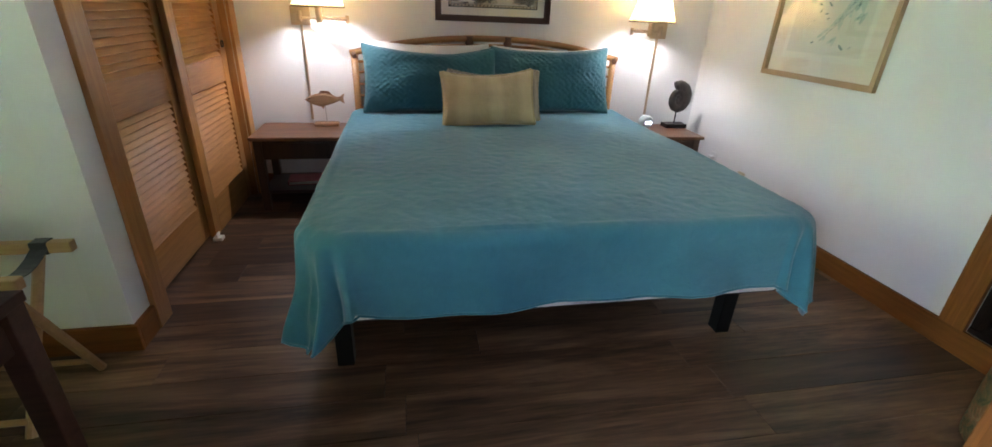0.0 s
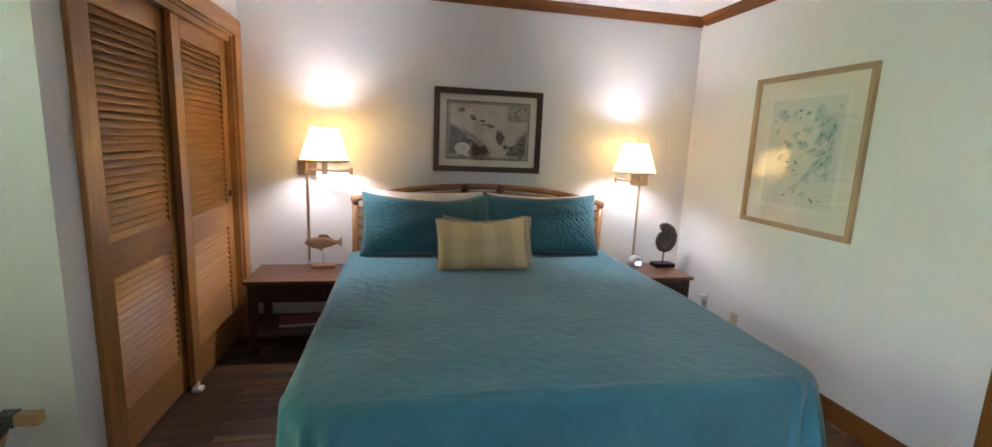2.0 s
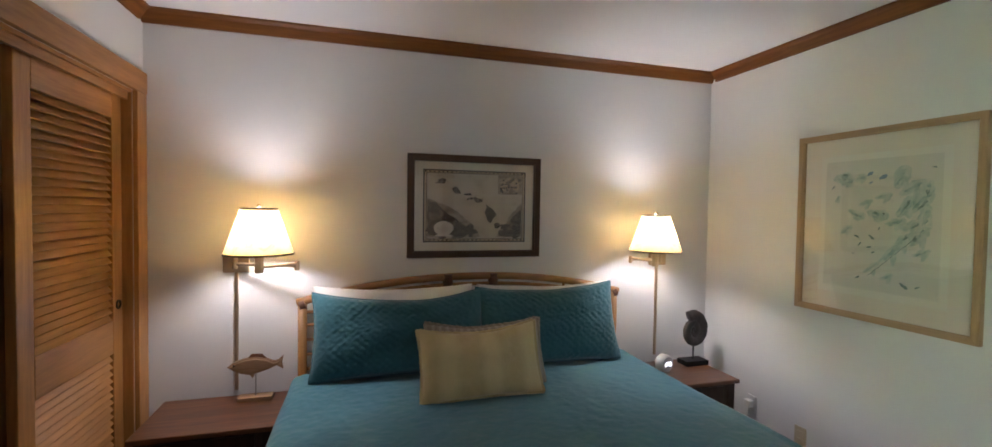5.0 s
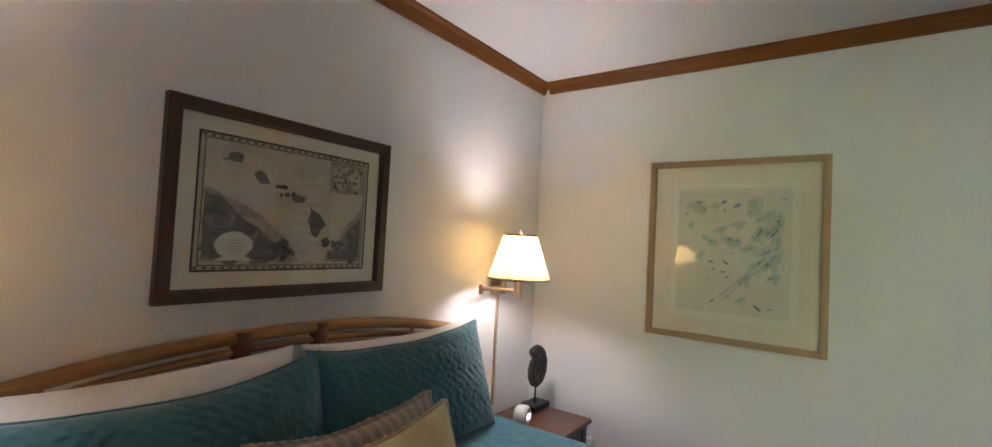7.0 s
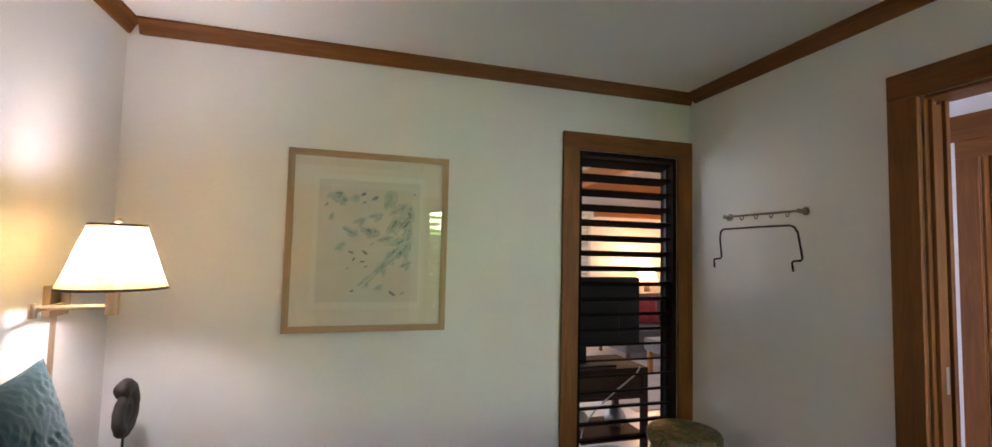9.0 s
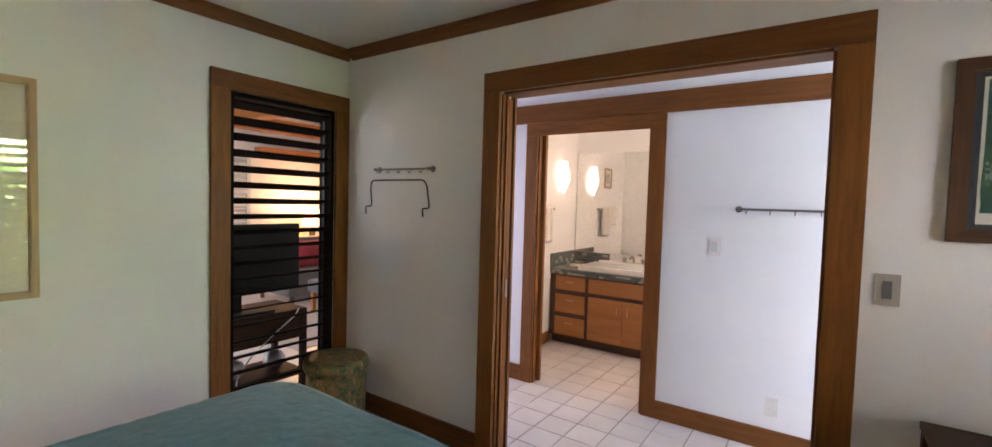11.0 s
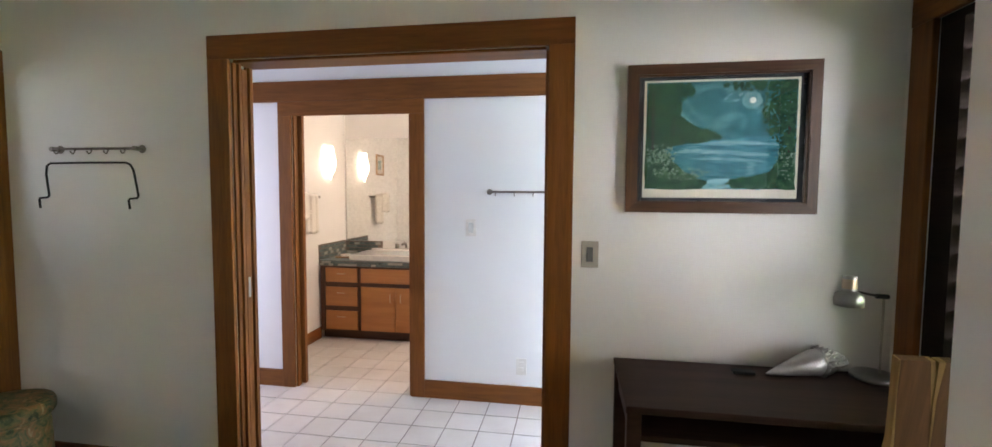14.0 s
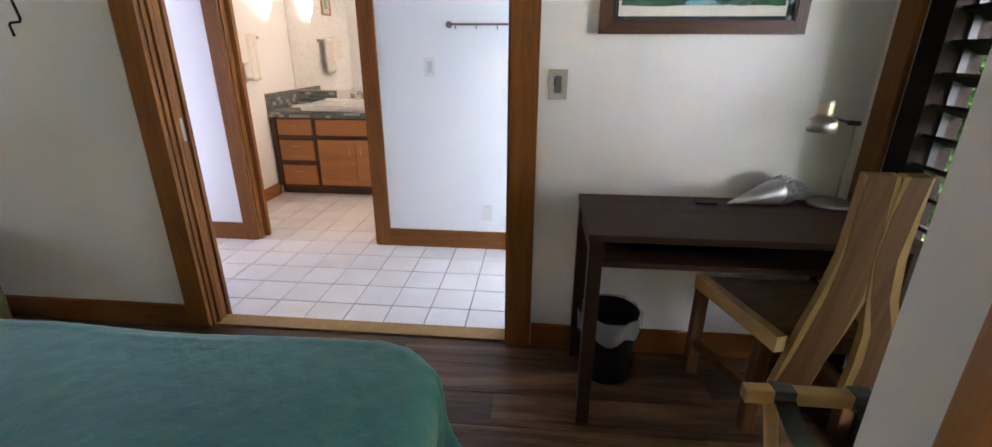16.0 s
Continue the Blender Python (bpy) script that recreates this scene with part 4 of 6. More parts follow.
# ---------------------------------------------------------------- swing-arm wall lamps


def wall_lamp(plate_x, plate_z, elbow, tip, label):
    """Plate on the wall, two hinged arms, a parchment shade round a bulb and a covered cable down the wall."""
    ob = thing("wall_lamp", pose(plate_x, NORTH, plate_z), label, "wall lamp", "wall lamps")
    ex, ey = elbow[0] - plate_x, elbow[1] - NORTH
    tx, ty = tip[0] - plate_x, tip[1] - NORTH
    za = -0.012
    part("wall_plate", box(-0.062, 0.062, -0.024, 0, -0.058, 0.058, 0.004), BRASS, ob)
    part("knuckle", rod((0, -0.04, -0.035), (0, -0.04, 0.03), 0.014), BRASS, ob)
    part("arm", tube([(0, -0.04, za), (ex, ey, za)], 0.0085), BRASS, ob)
    part("knuckle", rod((ex, ey, za - 0.022), (ex, ey, za + 0.026), 0.012), BRASS, ob)
    part("arm", tube([(ex, ey, za + 0.01), (tx, ty, za + 0.01)], 0.0085), BRASS, ob)
    part("socket", rod((tx, ty, za - 0.02), (tx, ty, 0.075), 0.02), BRASS, ob)
    part("bulb_collar", rod((tx, ty, 0.075), (tx, ty, 0.124), 0.018, 0.027, 24), WHITE_PLASTIC, ob, "opaque white bulb base")
    part("bulb", lathe([(0.027, 0.124), (0.045, 0.15), (0.053, 0.178), (0.050, 0.2), (0.036, 0.222), (0.018, 0.234), (0.003, 0.236)], 24, (tx, ty, 0)), BULB_GLOW, ob, "lit bulb", smooth=True)
    b0, t0, zb, zt = 0.157, 0.084, 0.062, 0.279
    bm = lathe([(b0, zb), ((b0 + t0) / 2, (zb + zt) / 2), (t0, zt)], 48, (tx, ty, 0), cap=False)
    shade = part("shade", bm, SHADE, ob, "glowing cream parchment shade", smooth=True)
    for r, z in ((b0, zb), (t0, zt)):
        part("rim", lathe([(r - 0.002, z - 0.004), (r + 0.002, z - 0.004), (r + 0.002, z + 0.005), (r - 0.002, z + 0.005), (r - 0.002, z - 0.004)], 48, (tx, ty, 0), cap=False), SHADE_RIM, shade, "dark brown trim")
    for k in range(3):
        a = k * math.tau / 3 + 0.4
        part("spider_arm", rod((tx, ty, zt - 0.008), (tx + t0 * math.cos(a), ty + t0 * math.sin(a), zt), 0.0018, seg=6), BRASS, shade)
    part("finial", lathe([(0.004, zt - 0.012), (0.004, zt + 0.004), (0.011, zt + 0.009), (0.012, zt + 0.016), (0.006, zt + 0.024), (0.001, zt + 0.026)], 14, (tx, ty, 0)), BRASS, ob)
    part("cable_cover", box(-0.008, 0.008, -0.014, 0, 0.52 - plate_z, -0.058, 0.003), BRASS, ob, "long cable cover down the wall")
    lamp("bulb_light", "POINT", Matrix.Translation((plate_x + tx, NORTH + ty, plate_z + 0.18)), BULB_POWER, (0.98, 0.98, 0.985), radius=0.05)
    return ob


wall_lamp(-0.715, 1.208, (-0.40, 2.98), (-0.56, 2.89), "brass swing-arm wall lamp with lit parchment shade over the nightstand")
wall_lamp(1.863, 1.198, (1.62, 3.08), (1.665, 2.88), "brass swing-arm wall lamp with lit parchment shade in the corner")


# ---------------------------------------------------------------- ornaments on the nightstands
fish = thing("fish_sculpture", pose(-0.60, 3.02, 0.505), "carved driftwood fish on a wire over a wooden base", "sculpture")
part("base", box(-0.08, 0.08, -0.035, 0.035, 0, 0.022, 0.003), DRIFTWOOD, fish)
part("rod", rod((0, 0, 0.02), (0, 0, 0.14), 0.003, seg=8), STEEL, fish)
out = [(-0.13, 0.178), (-0.105, 0.196), (-0.06, 0.215), (0.0, 0.222), (0.05, 0.212), (0.085, 0.195), (0.105, 0.20), (0.132, 0.222), (0.124, 0.185), (0.130, 0.152), (0.10, 0.172), (0.06, 0.155), (0.02, 0.142), (-0.03, 0.132), (-0.07, 0.142), (-0.105, 0.16)]
body = slab(out, 0.036, "y", -0.018)
bmesh.ops.bevel(body, geom=[e for e in body.edges if abs(e.verts[0].co.y - e.verts[1].co.y) < 1e-5], offset=0.009, segments=3, affect="EDGES")
body = part("body", body, DRIFTWOOD, fish)
part("dorsal_fin", slab([(-0.04, 0.214), (-0.02, 0.238), (0.03, 0.236), (0.055, 0.208), (0.0, 0.215)], 0.008, "y", -0.004), WALNUT, body, "darker top fin")
part("belly_fin", slab([(-0.03, 0.136), (-0.015, 0.112), (0.0, 0.14)], 0.008, "y", -0.004), DRIFTWOOD, body)
part("eye", lathe([(0.005, 0), (0.004, 0.003), (0.001, 0.004)], 10), BLACK_METAL, body).matrix_local = pose(-0.098, -0.017, 0.186, 90, 0, 0)

shell = thing("ammonite_sculpture", pose(2.035, 2.965, 0.50, 0, 0, 0), "dark carved spiral shell on a metal pin and black base", "sculpture")
part("base", box(-0.085, 0.085, -0.05, 0.05, 0, 0.032, 0.003), BLACK_METAL, shell, "black base block")
part("pin", rod((0, 0, 0.03), (0, 0, 0.12), 0.005, seg=10), BLACK_METAL, shell)
spiral, rad = [], []
for i in range(110):
    t = i / 109
    a = radians(118) - (1 - t) * math.tau * 2.6
    rr = 0.004 + 0.080 * t ** 1.4
    spiral.append((rr * math.cos(a), 0.0, 0.222 + rr * math.sin(a) * 1.22))
    rad.append((0.006 + 0.033 * t) * (1 + 0.035 * math.sin(t * 170)))
part("coil", tube(spiral, rad, 14), DARK_STONE, shell, "ribbed dark stone coil", smooth=True).matrix_local = Matrix.Diagonal((1, 0.72, 1, 1))

CLOCK_FACE = plain("clock_display", (0.42, 0.44, 0.46), 0.4)
clock = thing("alarm_clock", pose(1.735, 2.86, 0.50, 0, 0, 12), "round white digital alarm clock on the nightstand", "clock")
part("shell", lathe([(0.02, -0.035), (0.042, -0.034), (0.052, -0.024), (0.054, 0.0), (0.052, 0.022), (0.046, 0.030)], 32), WHITE_PLASTIC, clock, smooth=True).matrix_local = pose(0, 0, 0.062, 90, 0, 0)
part("face", lathe([(0.001, 0.0), (0.044, 0.0), (0.044, 0.002), (0.001, 0.002)], 32), CLOCK_FACE, clock, "pale grey display").matrix_local = pose(0, -0.0305, 0.062, 90, 0, 0)
for x in (-0.03, 0.03):
    part("foot", rod((x, 0, 0.022), (x * 1.25, 0, 0.0), 0.007, 0.005, 8), WHITE_PLASTIC, clock)


def writing(name, text, size, material, parent, m):
    cu = bpy.data.curves.new(name, "FONT")
    cu.body, cu.size, cu.align_x, cu.align_y, cu.extrude = text, size, "CENTER", "CENTER", 0.0004
    tmp = bpy.data.objects.new(name, cu)
    scene.collection.objects.link(tmp)
    bpy.context.view_layer.update()
    me = bpy.data.meshes.new_from_object(tmp.evaluated_get(bpy.context.evaluated_depsgraph_get()))
    bpy.data.objects.remove(tmp)
    me.materials.clear()
    me.materials.append(material)
    ob = new(name, me)
    ob.parent = parent
    ob.matrix_local = m
    return ob


DIGIT = plain("clock_digit", (0.9, 0.95, 1.0), 0.4, glow=2.5, glow_color=(0.85, 0.95, 1.0))
writing("digits", "116", 0.038, DIGIT, clock, pose(0, -0.0335, 0.062, 90, 0, 0))


# ---------------------------------------------------------------- pictures


def picture(name, m, w, h, bar, depth, wood_x, wood_z, board, label, board_size, glass=True):
    """A framed picture hung flat: x across, z up, its face to -y. Returns the thing."""
    ob = thing(name, m, label, "picture")
    part("frame_bar", slab([(0, 0), (w, 0), (w - bar, bar), (bar, bar)], depth, "y", -depth), wood_x, ob)
    part("frame_bar", slab([(0, h), (bar, h - bar), (w - bar, h - bar), (w, h)], depth, "y", -depth), wood_x, ob)
    part("frame_bar", slab([(0, 0), (bar, bar), (bar, h - bar), (0, h)], depth, "y", -depth), wood_z, ob)
    part("frame_bar", slab([(w, 0), (w, h), (w - bar, h - bar), (w - bar, bar)], depth, "y", -depth), wood_z, ob)
    lip = 0.007
    for a, b, c, d in ((bar, w - bar, bar, bar + lip), (bar, w - bar, h - bar - lip, h - bar), (bar, bar + lip, bar + lip, h - bar - lip), (w - bar - lip, w - bar, bar + lip, h - bar - lip)):
        part("inner_lip", box(a, b, -depth + 0.006, -0.006, c, d), wood_x if b - a > d - c else wood_z, ob)
    part("mat_board", box(bar, w - bar, -0.006, -0.003, bar, h - bar), board, ob)
    if glass:
        sheet = bmesh.new()
        sheet.faces.new([sheet.verts.new(p) for p in ((bar, -0.0145, bar), (w - bar, -0.0145, bar), (w - bar, -0.0145, h - bar), (bar, -0.0145, h - bar))])
        pane = part("pane", sheet, GLASS, ob, "reflecting picture glass")
        pane.visible_shadow = False
    return ob


def ellipse(cx, cz, rx, rz, n=24):
    return [(cx + rx * math.cos(k * math.tau / n), cz + rz * math.sin(k * math.tau / n)) for k in range(n)]


def blob(cx, cz, rx, rz, seed, n=18, rough=0.3):
    r = random.Random(seed)
    return [(cx + rx * (1 + r.uniform(-rough, rough)) * math.cos(k * math.tau / n), cz + rz * (1 + r.uniform(-rough, rough)) * math.sin(k * math.tau / n)) for k in range(n)]


def layer(points, level):
    """A thin printed shape; level lifts it above the ones below."""
    return slab(points, 0.0003, "y", -0.0066 - 0.0004 * level)


def many(shapes, level):
    bm = bmesh.new()
    for k, pts in enumerate(shapes):
        vs = [bm.verts.new((p[0], -0.0066 - 0.0004 * level - 0.000005 * k, p[1])) for p in pts]
        try:
            bm.faces.new(vs)
        except ValueError:
            pass
    bmesh.ops.recalc_face_normals(bm, faces=bm.faces)
    return bm


def tinted(name, stops, scale, stretch=(1, 1, 1), distort=0.4):
    m, nt, b = base(name, 0.9, 0.0, 0.1)
    v = coords(nt, stretch, False)
    nt.links.new(ramp(nt, noise_tex(nt, v, scale, 7.0, 0.65, distort), stops), b.inputs["Base Color"])
    return m


# the old map of a chain of islands
MAP_W, MAP_H = 0.82, 0.61
chart = picture("framed_map", pose(0.173, NORTH, 1.211), MAP_W, MAP_H, 0.034, 0.028, FRAME_DARK, FRAME_DARK_Z, MAT_BOARD, "antique island map in a dark red-brown wooden frame", None)
SEPIA = tinted("map_paper", [(0.3, (0.46, 0.38, 0.28)), (0.5, (0.58, 0.51, 0.40)), (0.72, (0.64, 0.58, 0.47))], 7.0)
SEPIA_DARK = tinted("map_engraving", [(0.32, (0.085, 0.072, 0.06)), (0.5, (0.16, 0.135, 0.11)), (0.68, (0.36, 0.31, 0.24))], 15.0, (1, 1, 1.8), 1.2)
SEPIA_MID = tinted("map_wash", [(0.3, (0.22, 0.18, 0.14)), (0.5, (0.36, 0.30, 0.23)), (0.7, (0.50, 0.43, 0.33))], 14.0, (1, 1, 1.6), 1.2)
SEPIA_PINK = tinted("map_blush", [(0.3, (0.48, 0.38, 0.26)), (0.7, (0.58, 0.48, 0.34))], 9.0, (1, 1, 3))
ISLAND = tinted("map_island", [(0.35, (0.06, 0.054, 0.05)), (0.6, (0.22, 0.19, 0.17))], 40.0, (1, 1, 3))
x0, x1, z0, z1 = 0.142, 0.684, 0.128, 0.490
border = part("border", layer([(x0 - 0.006, z0 - 0.006), (x1 + 0.006, z0 - 0.006), (x1 + 0.006, z1 + 0.006), (x0 - 0.006, z1 + 0.006)], 0), INK, chart)
part("map_sheet", layer([(x0, z0), (x1, z0), (x1, z1), (x0, z1)], 1), SEPIA_PINK, chart)
part("fine_border", layer([(x0 + 0.009, z0 + 0.009), (x1 - 0.009, z0 + 0.009), (x1 - 0.009, z1 - 0.009), (x0 + 0.009, z1 - 0.009)], 2), SEPIA_DARK, chart)
part("sea", layer([(x0 + 0.013, z0 + 0.013), (x1 - 0.013, z0 + 0.013), (x1 - 0.013, z1 - 0.013), (x0 + 0.013, z1 - 0.013)], 3), SEPIA, chart)
ticks = []
for i in range(24):
    a = x0 + 0.001 + i * (x1 - x0) / 24
    for z in (z0 + 0.002, z1 - 0.007):
        ticks.append([(a, z), (a + 0.011, z), (a + 0.011, z + 0.005), (a, z + 0.005)])
part("scale_bars", many(ticks, 3), INK, chart)
rn = random.Random(3)


def ragged(pts, amp, seed, n=7):
    r = random.Random(seed)
    res = []
    for (ax, az), (bx, bz) in zip(pts, pts[1:] + pts[:1]):
        for k in range(n):
            t = k / n
            res.append((ax + (bx - ax) * t + r.uniform(-amp, amp), az + (bz - az) * t + r.uniform(-amp, amp)))
    return res


part("hillside", layer(ragged([(0.158, 0.15), (0.44, 0.15), (0.40, 0.215), (0.30, 0.29), (0.22, 0.325), (0.158, 0.35)], 0.005, 1), 4), SEPIA_MID, chart)
part("hillside", layer(ragged([(0.158, 0.16), (0.40, 0.16), (0.36, 0.21), (0.27, 0.26), (0.20, 0.325), (0.158, 0.335)], 0.006, 2), 5), SEPIA_DARK, chart)
part("hillside", layer(ragged([(0.53, 0.15), (0.668, 0.15), (0.668, 0.325), (0.61, 0.275), (0.58, 0.22)], 0.005, 3), 4), SEPIA_MID, chart)
part("hillside", layer(ragged([(0.57, 0.15), (0.665, 0.15), (0.665, 0.30), (0.615, 0.255)], 0.005, 4), 5), SEPIA_DARK, chart)
scrub = [blob(0.158 + rn.random() * 0.26, 0.152 + rn.random() * 0.05, 0.008 + rn.random() * 0.014, 0.006 + rn.random() * 0.01, i) for i in range(34)]
scrub += [blob(0.53 + rn.random() * 0.13, 0.152 + rn.random() * 0.06, 0.007 + rn.random() * 0.012, 0.006 + rn.random() * 0.01, 50 + i) for i in range(22)]
part("scrub", many(scrub, 6), ISLAND, chart)
part("cartouche", layer(blob(0.243, 0.195, 0.052, 0.037, 7, 30, 0.04), 7), PAPER, chart)
part("cartouche_stand", layer([(0.19, 0.152), (0.30, 0.152), (0.275, 0.164), (0.215, 0.164)], 7), PAPER, chart)
lines = [[(0.212 + 0.01 * abs(i - 2), 0.207 - i * 0.008), (0.274 - 0.01 * abs(i - 2), 0.207 - i * 0.008), (0.274 - 0.01 * abs(i - 2), 0.2085 - i * 0.008), (0.212 + 0.01 * abs(i - 2), 0.2085 - i * 0.008)] for i in range(5)]
part("text_line", many(lines, 8), SEPIA_MID, chart)
isles = [blob(0.233, 0.437, 0.022, 0.015, 21, 16, 0.22), blob(0.205, 0.427, 0.007, 0.003, 22, 10), [(0.285, 0.40), (0.303, 0.412), (0.318, 0.402), (0.334, 0.375), (0.305, 0.374), (0.292, 0.385)], [(0.348, 0.375), (0.385, 0.378), (0.392, 0.366), (0.352, 0.366)], blob(0.388, 0.350, 0.012, 0.008, 23, 10), blob(0.37, 0.347, 0.006, 0.006, 24, 8), [(0.405, 0.362), (0.422, 0.352), (0.452, 0.347), (0.448, 0.333), (0.42, 0.327), (0.402, 0.34)], [(0.468, 0.322), (0.487, 0.307), (0.505, 0.298), (0.53, 0.266), (0.513, 0.252), (0.497, 0.222), (0.478, 0.233), (0.47, 0.262), (0.461, 0.276), (0.472, 0.30)]]
for isle in isles:
    part("island", many([isle], 8), ISLAND, chart)
part("inset_map", layer([(0.535, 0.375), (0.668, 0.375), (0.668, 0.475), (0.535, 0.475)], 7), SEPIA_MID, chart)
for land in (blob(0.57, 0.425, 0.024, 0.033, 31, 20, 0.2), blob(0.632, 0.425, 0.024, 0.033, 32, 20, 0.2), blob(0.60, 0.455, 0.02, 0.009, 33)):
    part("inset_land", many([land], 8), SEPIA_PINK, chart)
part("inset_ink", many([blob(0.545 + rn.random() * 0.115, 0.382 + rn.random() * 0.085, 0.006, 0.005, 200 + i) for i in range(26)], 9), ISLAND, chart)

for child in chart.children:
    if child.name.split(".")[0] not in ("frame_bar", "inner_lip", "mat_board", "pane"):
        child.matrix_local = Matrix.Translation((0.0995 - 0.142 * 1.146, 0, 0.098 - 0.128 * 1.155)) @ Matrix.Diagonal((1.146, 1, 1.155, 1))

# the pale botanical print
PIC_W, PIC_H = 0.818, 0.932
plant = picture("framed_botanical_print", pose(EAST, 2.421, 0.987, 0, 0, -90), PIC_W, PIC_H, 0.024, 0.026, FRAME_OAK, FRAME_OAK_Z, MAT_WHITE, "faded botanical print in a pale oak frame behind glass", None)
part("print_sheet", layer([(0.122, 0.115), (0.70, 0.115), (0.70, 0.815), (0.122, 0.815)], 0), PAPER, plant)
part("plate_mark", layer([(0.150, 0.15), (0.668, 0.15), (0.668, 0.785), (0.150, 0.785)], 1), tinted("print_ground", [(0.3, (0.62, 0.60, 0.52)), (0.7, (0.70, 0.67, 0.58))], 5.0), plant)
WASH = tinted("leaf_wash", [(0.3, (0.36, 0.44, 0.39)), (0.5, (0.50, 0.55, 0.48)), (0.68, (0.66, 0.64, 0.55))], 20.0, (1, 1, 1), 1.5)
WASH_MID = tinted("leaf_wash_mid", [(0.3, (0.20, 0.29, 0.27)), (0.5, (0.38, 0.46, 0.41)), (0.68, (0.60, 0.61, 0.53))], 26.0, (1, 1, 1), 1.5)
WASH_DARK = tinted("leaf_ink", [(0.3, (0.12, 0.16, 0.15)), (0.7, (0.30, 0.36, 0.33))], 30.0)
WASH_BLUE = tinted("leaf_blue", [(0.3, (0.12, 0.20, 0.32)), (0.7, (0.34, 0.42, 0.48))], 30.0)


def stroke(cx, cz, ln, wd, ang, seed):
    r = random.Random(seed)
    c, s = math.cos(ang), math.sin(ang)
    pts = []
    for k in range(18):
        a = k * math.tau / 18
        p, q = ln * math.cos(a), wd * math.sin(a) * (1 + 0.25 * math.cos(a)) * r.uniform(0.65, 1.25)
        pts.append((cx + p * c - q * s, cz + p * s + q * c))
    return pts


rl = random.Random(77)
X0, X1, Z0, Z1 = 0.165, 0.655, 0.165, 0.775
washes, tones, inks, blues = [], [], [], []


def leaf(fx, fz, ln, wd, ang, tone, seed):
    """One painted leaf: a pale wash, broken brush marks along it and a few inked edges."""
    r = random.Random(seed)
    cx, cz = X0 + (X1 - X0) * fx, Z1 - (Z1 - Z0) * fz
    c, s = math.cos(ang), math.sin(ang)
    washes.append(stroke(cx, cz, ln * 1.15, wd * 1.35, ang, seed))
    washes.append(stroke(cx + 0.4 * ln * c, cz - 0.3 * ln, ln * 0.8, wd * 1.1, ang + 0.8, seed + 77))
    tones.append(stroke(cx, cz, ln * 0.75, wd * 0.38, ang, seed + 55))
    for k in range(int(3 + tone * 5)):
        p, q = r.uniform(-0.6, 0.6) * ln, r.uniform(-0.7, 0.7) * wd
        mark = stroke(cx + p * c - q * s, cz + p * s + q * c, ln * r.uniform(0.15, 0.4), wd * r.uniform(0.10, 0.28), ang + r.uniform(-0.3, 0.3), seed * 31 + k)
        (inks if r.random() < tone * 0.35 else tones).append(mark)


for k, (fx, fz, ln, wd, ang, tone) in enumerate([(0.14, 0.12, 0.042, 0.017, 0.2, 0.9), (0.22, 0.16, 0.028, 0.012, 0.9, 0.6), (0.33, 0.13, 0.026, 0.013, 0.5, 0.6), (0.70, 0.14, 0.05, 0.022, 1.2, 0.6), (0.80, 0.22, 0.055, 0.022, 0.5, 0.7), (0.86, 0.33, 0.06, 0.024, 0.8, 0.7), (0.74, 0.36, 0.05, 0.022, 1.0, 0.5), (0.90, 0.44, 0.05, 0.020, 1.3, 0.6), (0.80, 0.50, 0.045, 0.018, 0.3, 0.5), (0.86, 0.58, 0.05, 0.018, 0.9, 0.7), (0.72, 0.62, 0.05, 0.014, 0.75, 0.7), (0.62, 0.72, 0.055, 0.013, 0.75, 0.8), (0.50, 0.42, 0.045, 0.020, -0.25, 0.9), (0.38, 0.33, 0.035, 0.010, 0.3, 0.3), (0.30, 0.42, 0.04, 0.016, -0.5, 0.3), (0.55, 0.28, 0.035, 0.012, 0.2, 0.4), (0.92, 0.24, 0.04, 0.016, 1.4, 0.5), (0.66, 0.48, 0.04, 0.014, 0.2, 0.4), (0.20, 0.55, 0.03, 0.012, 0.6, 0.2), (0.46, 0.84, 0.04, 0.010, 0.7, 0.4), (0.88, 0.70, 0.035, 0.012, 0.4, 0.3), (0.10, 0.30, 0.02, 0.008, 1.0, 0.4), (0.60, 0.90, 0.03, 0.009, 0.5, 0.4)]):
    leaf(fx, fz, ln, wd, ang, tone, 400 + k)
for k, (fx, fz, ln) in enumerate([(0.05, 0.20, 0.012), (0.96, 0.08, 0.010), (0.31, 0.60, 0.014), (0.34, 0.66, 0.012), (0.45, 0.60, 0.018), (0.43, 0.68, 0.013), (0.47, 0.72, 0.010), (0.33, 0.93, 0.013), (0.75, 0.95, 0.022), (0.86, 0.95, 0.012), (0.28, 0.74, 0.007), (0.52, 0.53, 0.009)]):
    inks.append(stroke(X0 + (X1 - X0) * fx, Z1 - (Z1 - Z0) * fz, ln, ln * 0.34, rl.uniform(-0.9, 1.3), 500 + k))
for k in range(11):
    t = k / 10
    inks.append(stroke(X0 + (X1 - X0) * (0.82 - 0.38 * t), Z1 - (Z1 - Z0) * (0.60 + 0.30 * t), 0.014, 0.0018, 0.72 + rl.uniform(-0.1, 0.1), 530 + k))
for fx, fz, ln in ((0.42, 0.10, 0.016), (0.54, 0.13, 0.020), (0.43, 0.17, 0.010)):
    blues.append(stroke(X0 + (X1 - X0) * fx, Z1 - (Z1 - Z0) * fz, ln, ln * 0.5, rl.uniform(0.4, 1.2), 560 + len(blues)))
part("leaf_wash", many(washes, 2), WASH, plant)
part("leaf", many(tones, 3), WASH_MID, plant)
part("leaf_ink", many(inks, 4), WASH_DARK, plant)
part("blossom", many(blues, 4), WASH_BLUE, plant)

# the moonlit bay
PNT_W, PNT_H = 0.718, 0.59
